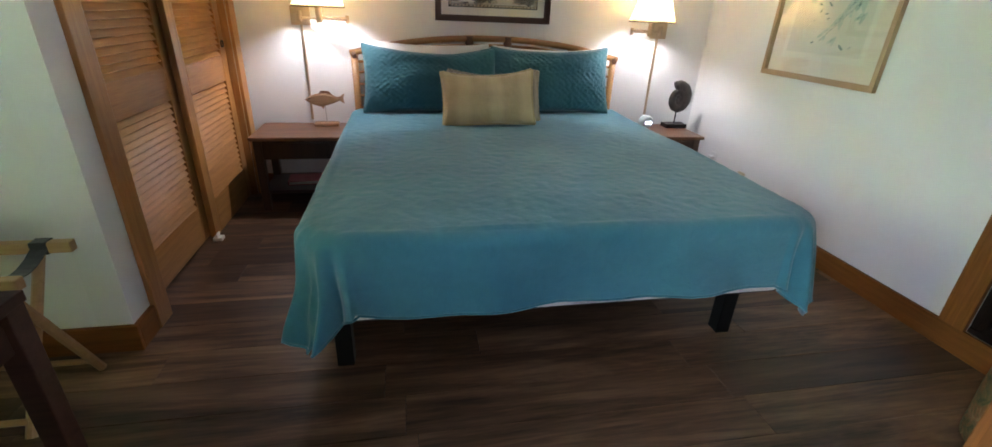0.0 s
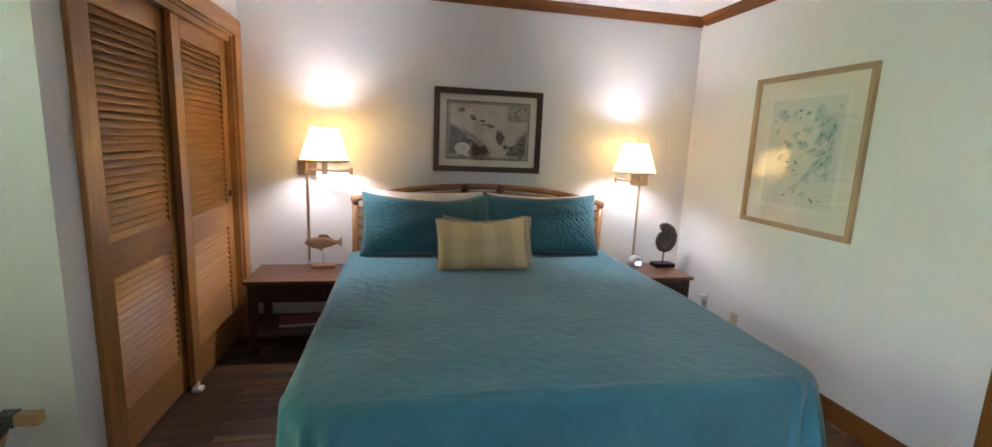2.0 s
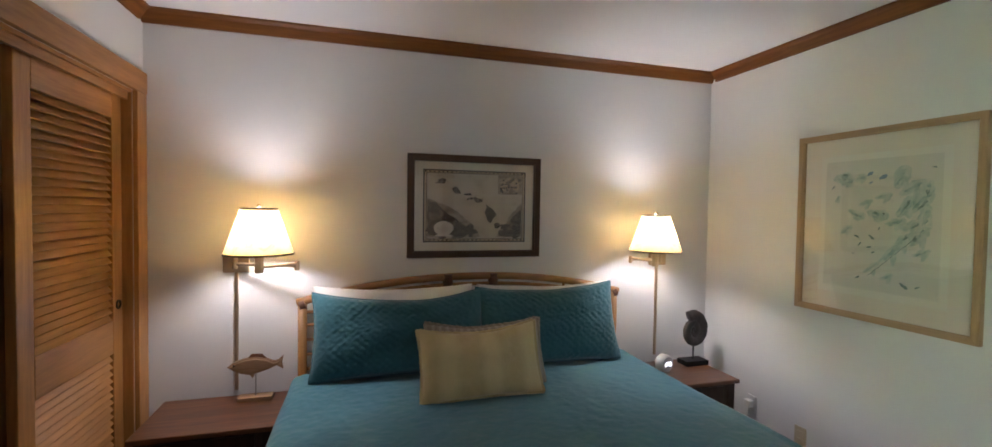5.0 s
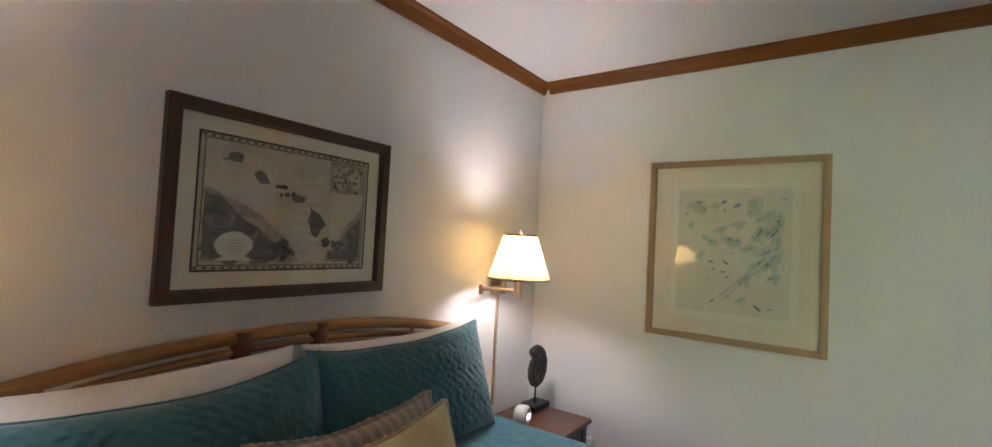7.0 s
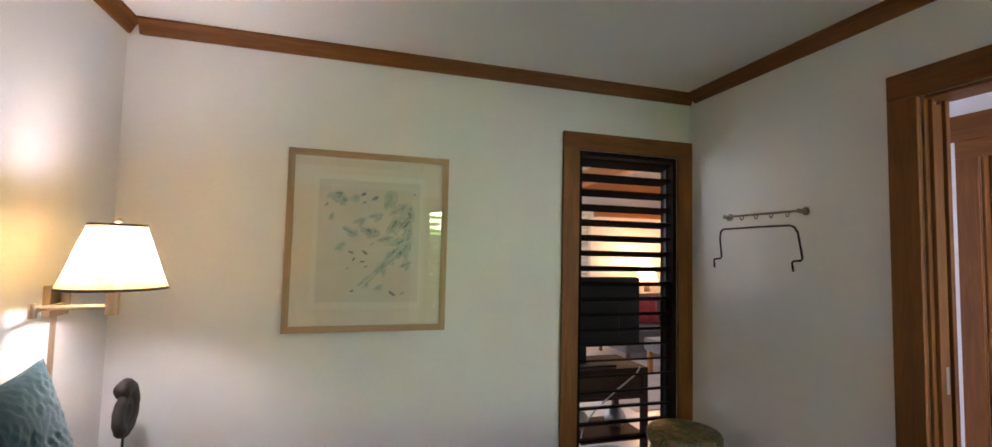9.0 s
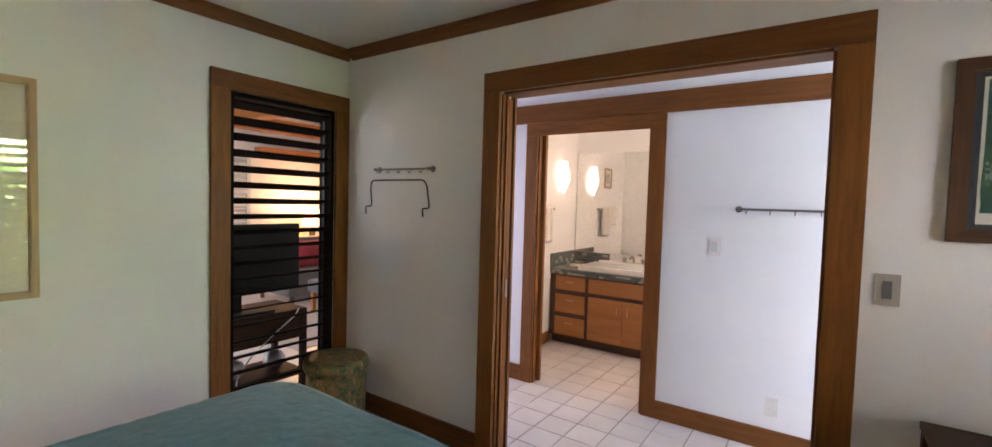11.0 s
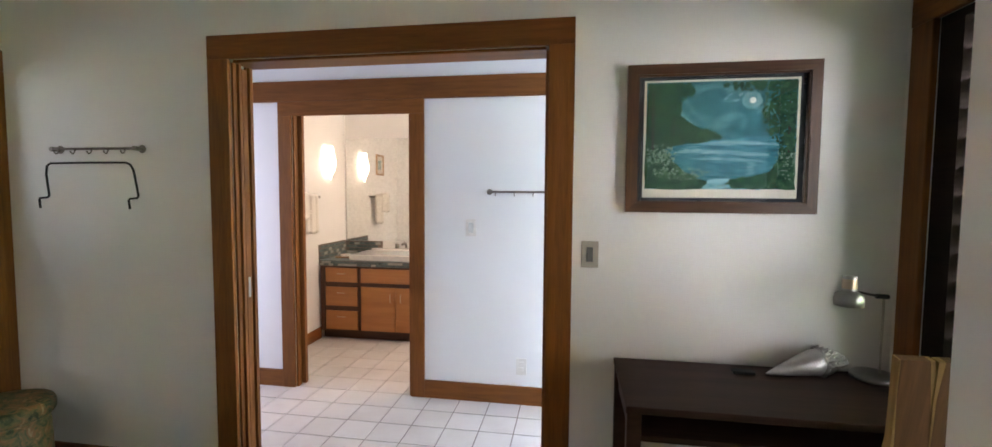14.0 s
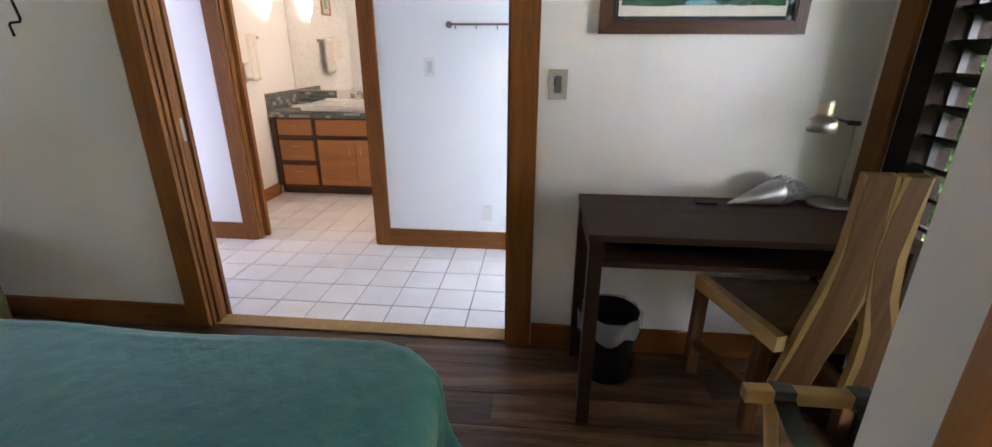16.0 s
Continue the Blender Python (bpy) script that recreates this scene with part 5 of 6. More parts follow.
bay = picture("framed_seascape", pose(-0.838, 0.0, 1.367, 0, 0, 180), PNT_W, PNT_H, 0.039, 0.026, FRAME_DARK, FRAME_DARK_Z, tinted("dark_liner", [(0.3, (0.021, 0.028, 0.035)), (0.7, (0.052, 0.061, 0.070))], 20.0), "moonlit tropical bay picture in a brown wooden frame", None)
part("white_margin", layer([(0.085, 0.075), (0.628, 0.075), (0.628, 0.512), (0.085, 0.512)], 0), PAPER, bay)
a0, a1, c0, c1 = 0.094, 0.619, 0.108, 0.504
part("night_sky", layer([(a0, c0), (a1, c0), (a1, c1), (a0, c1)], 1), tinted("bay_sky", [(0.3, (0.020, 0.105, 0.125)), (0.5, (0.050, 0.195, 0.220)), (0.64, (0.12, 0.31, 0.34)), (0.80, (0.26, 0.45, 0.47))], 7.0, (1, 1, 2.0), 0.8), bay)
part("sea", layer([(a0, c0), (a1, c0), (a1, 0.30), (a0, 0.30)], 2), tinted("bay_water", [(0.32, (0.018, 0.11, 0.15)), (0.5, (0.045, 0.21, 0.26)), (0.7, (0.12, 0.34, 0.40))], 12.0, (1, 1, 5)), bay)
part("headland", layer(ragged([(a0, 0.24), (0.20, 0.27), (0.36, 0.292), (0.375, 0.30), (0.33, 0.325), (0.28, 0.335), (0.24, 0.36), (0.205, 0.40), (0.15, 0.43), (a0 + 0.002, 0.42)], 0.004, 5), 3), tinted("bay_headland", [(0.3, (0.020, 0.060, 0.036)), (0.7, (0.055, 0.125, 0.07))], 24.0), bay)
FOAM = tinted("bay_foam", [(0.3, (0.07, 0.24, 0.30)), (0.6, (0.24, 0.42, 0.46)), (0.8, (0.5, 0.62, 0.62))], 26.0, (1, 1, 3))
part("surf", many([ragged([(0.27, 0.275), (0.36, 0.268), (0.46, 0.272), (0.56, 0.266), (0.555, 0.278), (0.44, 0.286), (0.34, 0.284)], 0.003, 6), ragged([(0.20, 0.245), (0.36, 0.238), (0.53, 0.228), (0.53, 0.238), (0.38, 0.252), (0.24, 0.256)], 0.003, 7), ragged([(0.24, 0.222), (0.40, 0.212), (0.53, 0.206), (0.50, 0.214), (0.36, 0.226)], 0.002, 8)], 4), FOAM, bay)
part("moon", layer(ellipse(0.468, 0.432, 0.011, 0.011), 4), plain("moon_paint", (0.68, 0.72, 0.66), 0.9), bay)
part("moon_glow", layer(blob(0.465, 0.432, 0.036, 0.032, 9, 28, 0.1), 3), tinted("halo_paint", [(0.3, (0.10, 0.28, 0.31)), (0.7, (0.26, 0.46, 0.48))], 14.0), bay)
puffs = [stroke(0.375 + 0.013 * i, 0.44 + 0.014 * math.sin(i * 1.9), 0.010, 0.004, 0.4, 300 + i) for i in range(6) if i != 5]
part("cloud", many(puffs, 5), FOAM, bay)
part("moon_path", many([stroke(0.468 + 0.004 * math.sin(i * 2.0), 0.205 - 0.008 * i, 0.015, 0.003, 0.0, 320 + i) for i in range(6)], 5), FOAM, bay)
part("lagoon", layer(ragged([(0.24, 0.108), (0.50, 0.108), (0.46, 0.135), (0.34, 0.15), (0.30, 0.13)], 0.004, 11), 4), tinted("lagoon_paint", [(0.3, (0.088, 0.315, 0.385)), (0.7, (0.315, 0.595, 0.647))], 16.0, (1, 1, 4)), bay)
BUSH = tinted("bay_foliage", [(0.3, (0.011, 0.042, 0.032)), (0.55, (0.035, 0.105, 0.061)), (0.75, (0.088, 0.193, 0.105))], 36.0)
BUSH_LIT = tinted("bay_foliage_lit", [(0.3, (0.10, 0.20, 0.11)), (0.7, (0.28, 0.38, 0.34))], 40.0)


def clump(n, cx, cz, sx, sz, size, seed, lo=None):
    r = random.Random(seed)
    res = []
    for i in range(n):
        far, turn = 1.15 * r.random() ** 0.6, r.uniform(0, 2 * math.pi)
        x = min(max(cx + sx * far * math.cos(turn), a0 + size), a1 - size)
        z = min(max(cz + sz * far * math.sin(turn), c0 + size), c1 - size)
        res.append(stroke(x, z, size * r.uniform(0.5, 1.0), size * r.uniform(0.25, 0.6), r.uniform(0, 3), seed * 100 + i))
    return res


part("land", many([ragged([(a0, c0), (0.30, c0), (0.32, 0.135), (0.24, 0.17), (0.19, 0.22), (0.155, 0.26), (a0, 0.30)], 0.004, 13)], 5), BUSH, bay)
part("land", many([ragged([(0.42, c0), (a1, c0), (a1, 0.30), (0.57, 0.24), (0.53, 0.17), (0.40, 0.145), (0.38, 0.13)], 0.004, 14)], 5), BUSH, bay)
trees = clump(60, 0.195, 0.425, 0.018, 0.022, 0.011, 21) + clump(240, 0.575, 0.40, 0.065, 0.11, 0.011, 22) + clump(120, 0.17, 0.47, 0.08, 0.035, 0.014, 23) + clump(150, 0.125, 0.40, 0.05, 0.10, 0.014, 1) + clump(80, 0.15, 0.485, 0.08, 0.02, 0.012, 2) + clump(40, 0.195, 0.40, 0.02, 0.03, 0.010, 3)
trees += clump(220, 0.595, 0.37, 0.035, 0.15, 0.012, 4) + clump(90, 0.50, 0.488, 0.12, 0.018, 0.012, 5) + clump(60, 0.54, 0.36, 0.03, 0.05, 0.010, 6)
part("tree_foliage", many(trees, 6), BUSH, bay)
part("tree_trunk", many([[(0.188, 0.30), (0.192, 0.30), (0.199, 0.40), (0.195, 0.40)], [(0.115, 0.25), (0.125, 0.25), (0.118, 0.48), (0.112, 0.48)], [(0.59, 0.22), (0.60, 0.22), (0.594, 0.48), (0.588, 0.48)]], 14), INK, bay)
lit = clump(80, 0.145, 0.225, 0.05, 0.045, 0.0075, 7) + clump(70, 0.22, 0.165, 0.09, 0.02, 0.006, 8) + clump(60, 0.59, 0.20, 0.04, 0.05, 0.005, 9) + clump(30, 0.45, 0.118, 0.12, 0.008, 0.004, 10)
part("flower", many(lit, 15), BUSH_LIT, bay)
# the sheet fills nearly the whole liner
PRINTED = ("white_margin", "night_sky", "sea", "headland", "surf", "moon", "moon_glow", "cloud", "moon_path", "lagoon", "land", "tree_foliage", "tree_trunk", "flower")
grow = pose(0.359, 0, 0.295) @ Matrix.Diagonal((1.072, 1, 1.075, 1)) @ pose(-0.3565, 0, -0.2935)
for piece in bay.children:
    if piece.name.split(".")[0] in PRINTED:
        piece.data.transform(grow)

# ---------------------------------------------------------------- ceiling fan
FX, FY = 0.256, 1.60
fan = thing("ceiling_fan", pose(FX, FY, CEILING), "white ceiling fan with an opal glass schoolhouse globe", "ceiling fan")
part("canopy", lathe([(0.075, 0.0), (0.075, -0.02), (0.05, -0.045), (0.02, -0.05)], 28), WHITE_ENAMEL, fan, smooth=True)
part("downrod", rod((0, 0, -0.045), (0, 0, -0.075), 0.016), WHITE_ENAMEL, fan)
part("motor", lathe([(0.02, -0.07), (0.10, -0.078), (0.125, -0.10), (0.125, -0.135), (0.105, -0.155), (0.06, -0.168), (0.055, -0.185), (0.02, -0.186)], 36), WHITE_ENAMEL, fan, smooth=True)
part("switch_housing", lathe([(0.055, -0.184), (0.058, -0.19), (0.05, -0.215), (0.048, -0.225)], 28), WHITE_ENAMEL, fan, smooth=True)
part("globe", lathe([(0.044, -0.222), (0.046, -0.235), (0.075, -0.25), (0.095, -0.275), (0.098, -0.295), (0.092, -0.315), (0.07, -0.328), (0.045, -0.345), (0.02, -0.358), (0.003, -0.361)], 36), FAN_GLASS, fan, "opal glass globe with pointed bottom", smooth=True)
for x in (-0.05, 0.052):
    part("pull_chain", tube([(x, -0.02, -0.2), (x * 1.1, -0.02, -0.26)], 0.0012, 5), STEEL, fan)
blade_out = [(0.17, -0.045), (0.20, -0.052), (0.35, -0.062), (0.50, -0.066), (0.535, -0.055), (0.548, -0.02), (0.548, 0.02), (0.535, 0.055), (0.50, 0.066), (0.35, 0.062), (0.20, 0.052), (0.17, 0.045)]
for k in range(5):
    m = pose(0, 0, -0.125, 0, 0, 72 * k + 14) @ pose(0, 0, 0, 11, 0, 0)
    bl = part("blade", slab(blade_out, 0.007, "z", -0.004), FAN_BLADE, fan)
    bl.matrix_local = m
    br = part("blade_iron", slab([(0.10, -0.018), (0.17, -0.03), (0.235, -0.025), (0.25, 0), (0.235, 0.025), (0.17, 0.03), (0.10, 0.018)], 0.005, "z", -0.0095), WHITE_ENAMEL, bl)

# ---------------------------------------------------------------- small fittings


def wall_plate(name, m, w, h, material, label, category, inner):
    """A cover plate: x across, z up, face to -y."""
    ob = thing(name, m, label, category)
    part("plate", box(-w / 2, w / 2, -0.006, 0, -h / 2, h / 2, 0.002), material, ob)
    for x, z, a, b, mat, nm in inner:
        part(nm, box(x - a / 2, x + a / 2, -0.009, -0.005, z - b / 2, z + b / 2, 0.0012), mat, ob)
    return ob


SOCKETS = [(0, 0.021, 0.032, 0.028, WHITE_PLASTIC, "socket"), (0, -0.021, 0.032, 0.028, WHITE_PLASTIC, "socket")]
HOLES = [(x, z, 0.003, 0.009, INK, "slot") for x in (-0.006, 0.006) for z in (0.023, -0.019)]
IV = [(a, b, c, d, IVORY_PLASTIC, "socket") for a, b, c, d, _, _ in SOCKETS]
wall_plate("wall_outlet", pose(EAST, 2.375, 0.257, 0, 0, -90), 0.07, 0.114, IVORY_PLASTIC, "ivory double wall outlet above the baseboard", "outlet", IV)
plug = wall_plate("wall_outlet", pose(EAST, 2.715, 0.305, 0, 0, -90), 0.07, 0.114, WHITE_PLASTIC, "white wall outlet with a plug behind the nightstand", "outlet", SOCKETS)
part("plug", box(-0.022, 0.022, -0.045, -0.009, -0.01, 0.03, 0.005), WHITE_PLASTIC, plug)
part("cord", tube([(0, -0.03, -0.008), (0.0, -0.035, -0.05), (-0.01, -0.03, -0.12), (-0.05, -0.03, -0.20), (-0.12, -0.035, -0.27)], 0.003, 6), WHITE_PLASTIC, plug)
wall_plate("wall_outlet", pose(-0.30, HALL, 0.262, 0, 0, 180), 0.07, 0.114, WHITE_PLASTIC, "white double wall outlet in the hallway", "outlet", SOCKETS + HOLES)
wall_plate("light_switch", pose(0.056, HALL, 1.208, 0, 0, 180), 0.072, 0.116, WHITE_PLASTIC, "white rocker light switch in the hallway", "switch", [(0, 0, 0.034, 0.068, WHITE_ENAMEL, "rocker")])
wall_plate("light_switch", pose(-0.70, 0.0, 1.186, 0, 0, 180), 0.072, 0.112, surf("switch_plate", (0.36, 0.32, 0.27), (0.42, 0.38, 0.32), 6, 90, 0.45), "beige wall control with a grey oval button", "switch", [(0, 0, 0.026, 0.062, plain("grey_button", (0.12, 0.12, 0.125), 0.4), "button")])


def hook_rail(m, w, hooks, label):
    """A steel rail on two posts with sliding hooks: x across, face to -y."""
    ob = thing("hook_rail", m, label, "hook rail")
    part("rail", rod((0, -0.04, 0), (w, -0.04, 0), 0.006), DULL_STEEL, ob)
    part("rail_back", rod((0, -0.012, 0.004), (w, -0.012, 0.004), 0.004), DULL_STEEL, ob)
    for x in (0.012, w - 0.012):
        part("bracket", rod((x, 0.0, 0), (x, -0.048, 0), 0.011), DULL_STEEL, ob)
        part("bracket_foot", rod((x, 0.0, 0), (x, -0.005, 0), 0.02), DULL_STEEL, ob)
    for k in range(hooks):
        x = 0.06 + (w - 0.12) * k / (hooks - 1)
        part("hook", tube([(x, -0.047, 0.004), (x, -0.049, -0.012), (x, -0.054, -0.022), (x, -0.062, -0.026), (x, -0.069, -0.020), (x, -0.071, -0.012)], 0.003, 6), DULL_STEEL, ob)
    return ob


hook_rail(pose(1.945, 0.0, 1.645, 0, 0, 180), 0.50, 5, "steel wall rail with five small hooks")
hook_rail(pose(-0.06, HALL, 1.452, 0, 0, 180), 0.62, 5, "steel towel hook rail on the hallway wall")
hanger = thing("rack_hanger", pose(0, 0.052, 0), "bent black steel luggage hanger hooked on the wall rail", "hanger")
pts = [(2.006, 0.0, 1.352), (2.010, 0.0, 1.392), (2.006, 0.0, 1.402), (1.958, 0.0, 1.406), (1.950, 0.0, 1.416), (1.962, 0.0, 1.52), (1.955, 0.0, 1.560), (1.935, 0.0, 1.574), (1.70, 0.0, 1.577), (1.50, 0.0, 1.576), (1.475, 0.0, 1.566), (1.458, 0.0, 1.54), (1.436, 0.0, 1.418), (1.442, 0.0, 1.406), (1.484, 0.0, 1.402), (1.492, 0.0, 1.394), (1.486, 0.0, 1.352)]
part("bent_rod", tube(pts, 0.0052, 8), BLACK_METAL, hanger, smooth=True)

# ---------------------------------------------------------------- garden stool in the corner
stool = thing("drum_stool", pose(1.945, 0.315, 0), "mottled green-brown drum stool in the corner by the slatted window", "stool")
part("drum", lathe([(0.165, 0.0), (0.175, 0.01), (0.178, 0.06), (0.172, 0.075), (0.178, 0.09), (0.182, 0.20), (0.178, 0.355), (0.172, 0.37), (0.180, 0.385), (0.186, 0.40)], 40), STOOL, stool, smooth=True)
part("lid", lathe([(0.192, 0.401), (0.197, 0.41), (0.197, 0.445), (0.19, 0.459), (0.16, 0.465), (0.01, 0.466)], 40), STOOL, stool, "thick round lid", smooth=True)

# ---------------------------------------------------------------- desk corner
DX0, DX1, DY0, DY1, DZ = -1.83, -0.805, 0.03, 0.495, 0.76
desk = thing("desk", pose(0, 0, 0), "dark espresso wooden writing desk against the wall", "desk")
part("top", box(DX0, DX1, DY0, DY1, DZ - 0.024, DZ, 0.003), ESPRESSO, desk)
part("cubby_shelf", box(DX0 + 0.03, DX1 - 0.05, DY0 + 0.024, DY1 - 0.012, DZ - 0.118, DZ - 0.098, 0.002), ESPRESSO, desk)
part("back_rail", box(DX0 + 0.05, DX1 - 0.05, DY0 + 0.004, DY0 + 0.022, DZ - 0.115, DZ - 0.024), ESPRESSO, desk)
for y in (DY0 + 0.002, DY1 - 0.05):
    for x in (DX0 + 0.004, DX1 - 0.05):
        part("leg", box(x, x + 0.046, y, y + 0.046, 0, DZ - 0.024, 0.003), ESPRESSO, desk)
for x in (DX0 + 0.018, DX1 - 0.036):
    part("side_rail", box(x, x + 0.018, DY0 + 0.05, DY1 - 0.052, DZ - 0.115, DZ - 0.024), ESPRESSO, desk)

conch = thing("conch_ornament", pose(-1.52, 0.10, DZ, 0, 0, 14), "polished pewter conch shell lying on the desk", "ornament")
pts, rr = [], []
for i in range(26):
    t = i / 25
    pts.append((0.17 - 0.205 * t, 0.0, 0.010 + 0.042 * t))
    rr.append(0.003 + 0.052 * t ** 0.9 if t < 0.92 else 0.048)
body = part("body", tube(pts, rr, 18), PEWTER, conch, smooth=True)
for ring, (xx, rad0, cnt) in enumerate(((-0.038, 0.056, 9), (-0.068, 0.046, 8), (-0.093, 0.035, 7), (-0.114, 0.025, 6), (-0.131, 0.015, 5))):
    part("whorl", tube([(xx + 0.012, 0, 0.046), (xx, 0, 0.046), (xx - 0.014, 0, 0.046), (xx - 0.02, 0, 0.046)], [rad0 * 0.72, rad0, rad0 * 0.80, rad0 * 0.55], 16), PEWTER, body, smooth=True)
    for k in range(cnt):
        a = math.pi * (k + 0.3) / cnt
        c = Vector((xx, math.cos(a) * rad0, 0.046 + math.sin(a) * rad0))
        part("spike", rod(c * 0.97 + Vector((0, 0, 0.001)), c + Vector((-0.010, math.cos(a) * 0.010, math.sin(a) * 0.010)), 0.009, 0.002, 8), PEWTER, body)
pen = thing("phone_charger", pose(-1.28, 0.12, DZ), "flat black charger lying on the desk", "charger")
part("case", box(-0.04, 0.04, -0.018, 0.018, 0, 0.010, 0.003), DARK_PLASTIC, pen)

dlamp = thing("desk_lamp", pose(-1.745, 0.09, DZ), "small brushed steel desk lamp, switched off", "desk lamp")
part("base", lathe([(0.075, 0), (0.075, 0.012), (0.07, 0.018), (0.01, 0.02)], 32), STEEL, dlamp, smooth=True)
part("stem", rod((-0.02, 0, 0.018), (-0.02, 0, 0.315), 0.004), STEEL, dlamp)
part("joint", rod((-0.036, -0.008, 0.307), (0.016, 0.022, 0.314), 0.009), BLACK_METAL, dlamp)
part("arm", tube([(0.0, 0.012, 0.312), (0.06, 0.05, 0.325), (0.135, 0.097, 0.345)], 0.0045), BLACK_METAL, dlamp)
head = part("shade", lathe([(0.044, 0.294), (0.045, 0.318), (0.041, 0.336), (0.026, 0.345), (0.022, 0.350), (0.022, 0.393), (0.020, 0.398), (0.005, 0.399)], 28, (0.155, 0.11, 0)), STEEL, dlamp, "polished steel lamp head", smooth=True)
part("band", lathe([(0.0225, 0.355), (0.023, 0.357), (0.023, 0.387), (0.0225, 0.389)], 24, (0.155, 0.11, 0), cap=False), BRASS, head)

basket = thing("waste_basket", pose(-0.955, 0.165, 0), "black plastic waste basket with a clear liner under the desk", "waste basket")
part("bin", lathe([(0.001, 0.004), (0.088, 0.004), (0.09, 0.0), (0.095, 0.0), (0.118, 0.30), (0.12, 0.305), (0.113, 0.305), (0.09, 0.012), (0.001, 0.012)], 28, cap=False), DARK_PLASTIC, basket, smooth=True)


def liner(t, k):
    r = 0.129 + 0.005 * math.sin(k * 5 + t * 3) + 0.004 * math.sin(k * 11 + t * 8)
    return r


bm = bmesh.new()
rings = []
for i in range(8):
    t = i / 7
    rings.append([bm.verts.new((liner(t, k * math.tau / 48) * math.cos(k * math.tau / 48) * (1 - 0.03 * t), liner(t, k * math.tau / 48) * math.sin(k * math.tau / 48) * (1 - 0.03 * t), 0.309 - 0.095 * t - 0.02 * t * math.sin(k * 0.7))) for k in range(48)])
for a, b in zip(rings, rings[1:]):
    for k in range(48):
        bm.faces.new((a[k], a[(k + 1) % 48], b[(k + 1) % 48], b[k]))
part("liner", bm, BAG, basket, "crumpled clear plastic liner folded over the rim", smooth=True)
part("liner_knot", tube([(0.085, 0.09, 0.20), (0.09, 0.098, 0.17), (0.085, 0.10, 0.13), (0.09, 0.10, 0.10)], [0.02, 0.009, 0.012, 0.004], 10), BAG, basket, smooth=True)

# chair with two live-edge slabs as its back
chair = thing("live_edge_chair", pose(0, 0, 0), "rustic wooden chair with two live-edge slabs as backrest", "chair")


def edge_slab(name, pts_l, pts_r, m, inset):
    """A sawn plank with wavy natural edges: heartwood with paler sapwood strips along both edges."""
    outline = pts_l + pts_r[::-1]

    def strip(z):
        return inset * (1.0 + 0.8 * math.sin(z * 7.5 + inset * 300))

    heart = part(name, slab([(x + strip(z) if i < len(pts_l) else x - strip(z + 0.3), z) for i, (x, z) in enumerate(outline)], 0.030, "y", -0.015), LIVE_EDGE, chair)
    heart.matrix_local = m
    left = pts_l + [(x + strip(z), z) for x, z in pts_l[::-1]]
    right = [(x - strip(z + 0.3), z) for x, z in pts_r] + pts_r[::-1]
    for o in (left, right):
        part("sapwood_edge", slab(o, 0.028, "y", -0.014), SAPWOOD, heart, "pale sapwood edge")
    return heart


zs = [0.0, 0.13, 0.26, 0.40, 0.54, 0.68, 0.79]
edge_slab("back_slab", list(zip([-1.575, -1.585, -1.605, -1.620, -1.615, -1.585, -1.560], zs)), list(zip([-1.450, -1.462, -1.472, -1.488, -1.495, -1.485, -1.475], zs)), pose(0, 0.50, 0.235, -10, 0, 0), 0.012)
edge_slab("back_slab", list(zip([-1.800, -1.785, -1.755, -1.705, -1.670, -1.650, -1.638], zs)), list(zip([-1.680, -1.672, -1.655, -1.615, -1.585, -1.572, -1.566], zs)), pose(0, 0.503, 0.235, -10, 0, 0), 0.015)
part("seat", slab([(-1.765, 0.135), (-1.340, 0.135), (-1.430, 0.470), (-1.735, 0.470)], 0.020, "z", 0.425), LIVE_EDGE, chair)
part("seat_rail", slab([(-1.335, 0.10), (-1.298, 0.10), (-1.418, 0.545), (-1.452, 0.535)], 0.058, "z", 0.394), SAPWOOD_Y, chair, "pale side rail")
part("seat_rail", slab([(-1.805, 0.10), (-1.770, 0.10), (-1.735, 0.480), (-1.770, 0.480)], 0.058, "z", 0.394), SAPWOOD_Y, chair, "pale side rail")
part("front_rail", box(-1.770, -1.335, 0.10, 0.13, 0.37, 0.445, 0.004), LIVE_EDGE, chair)
part("rear_rail", box(-1.735, -1.455, 0.455, 0.482, 0.36, 0.424, 0.004), LIVE_EDGE, chair)
for x, y in ((-1.80, 0.105), (-1.345, 0.105), (-1.775, 0.43), (-1.450, 0.43)):
    part("leg", box(x, x + 0.045, y, y + 0.05, 0, 0.393, 0.004), LIVE_EDGE, chair)
for x0, x1 in ((-1.790, -1.765), (-1.335, -1.440)):
    part("stretcher", slab([(x0, 0.156), (x0 + 0.025, 0.156), (x1 + 0.025, 0.430), (x1, 0.430)], 0.035, "z", 0.14), LIVE_EDGE, chair)

# folding luggage rack
rack = thing("luggage_rack", pose(0, 0, 0), "folding wooden luggage rack with black webbing straps", "luggage rack")
RX0, RX1, RZ = -1.66, -1.15, 0.535
for y in (1.165, 0.925):
    part("rail", box(RX0, RX1, y - 0.017, y + 0.017, RZ - 0.022, RZ + 0.016, 0.005), RACK_WOOD, rack)
for x in (RX0 + 0.06, RX1 - 0.10):
    part("leg", tube([(x, 1.165, RZ - 0.01), (x, 0.86, 0.012)], 0.016, 8), RACK_WOOD, rack)
    part("leg", tube([(x + 0.035, 0.925, RZ - 0.01), (x + 0.035, 1.18, 0.012)], 0.016, 8), RACK_WOOD, rack)
part("stretcher", rod((RX0 + 0.06, 0.88, 0.06), (RX1 - 0.10, 0.88, 0.06), 0.011), RACK_WOOD, rack)
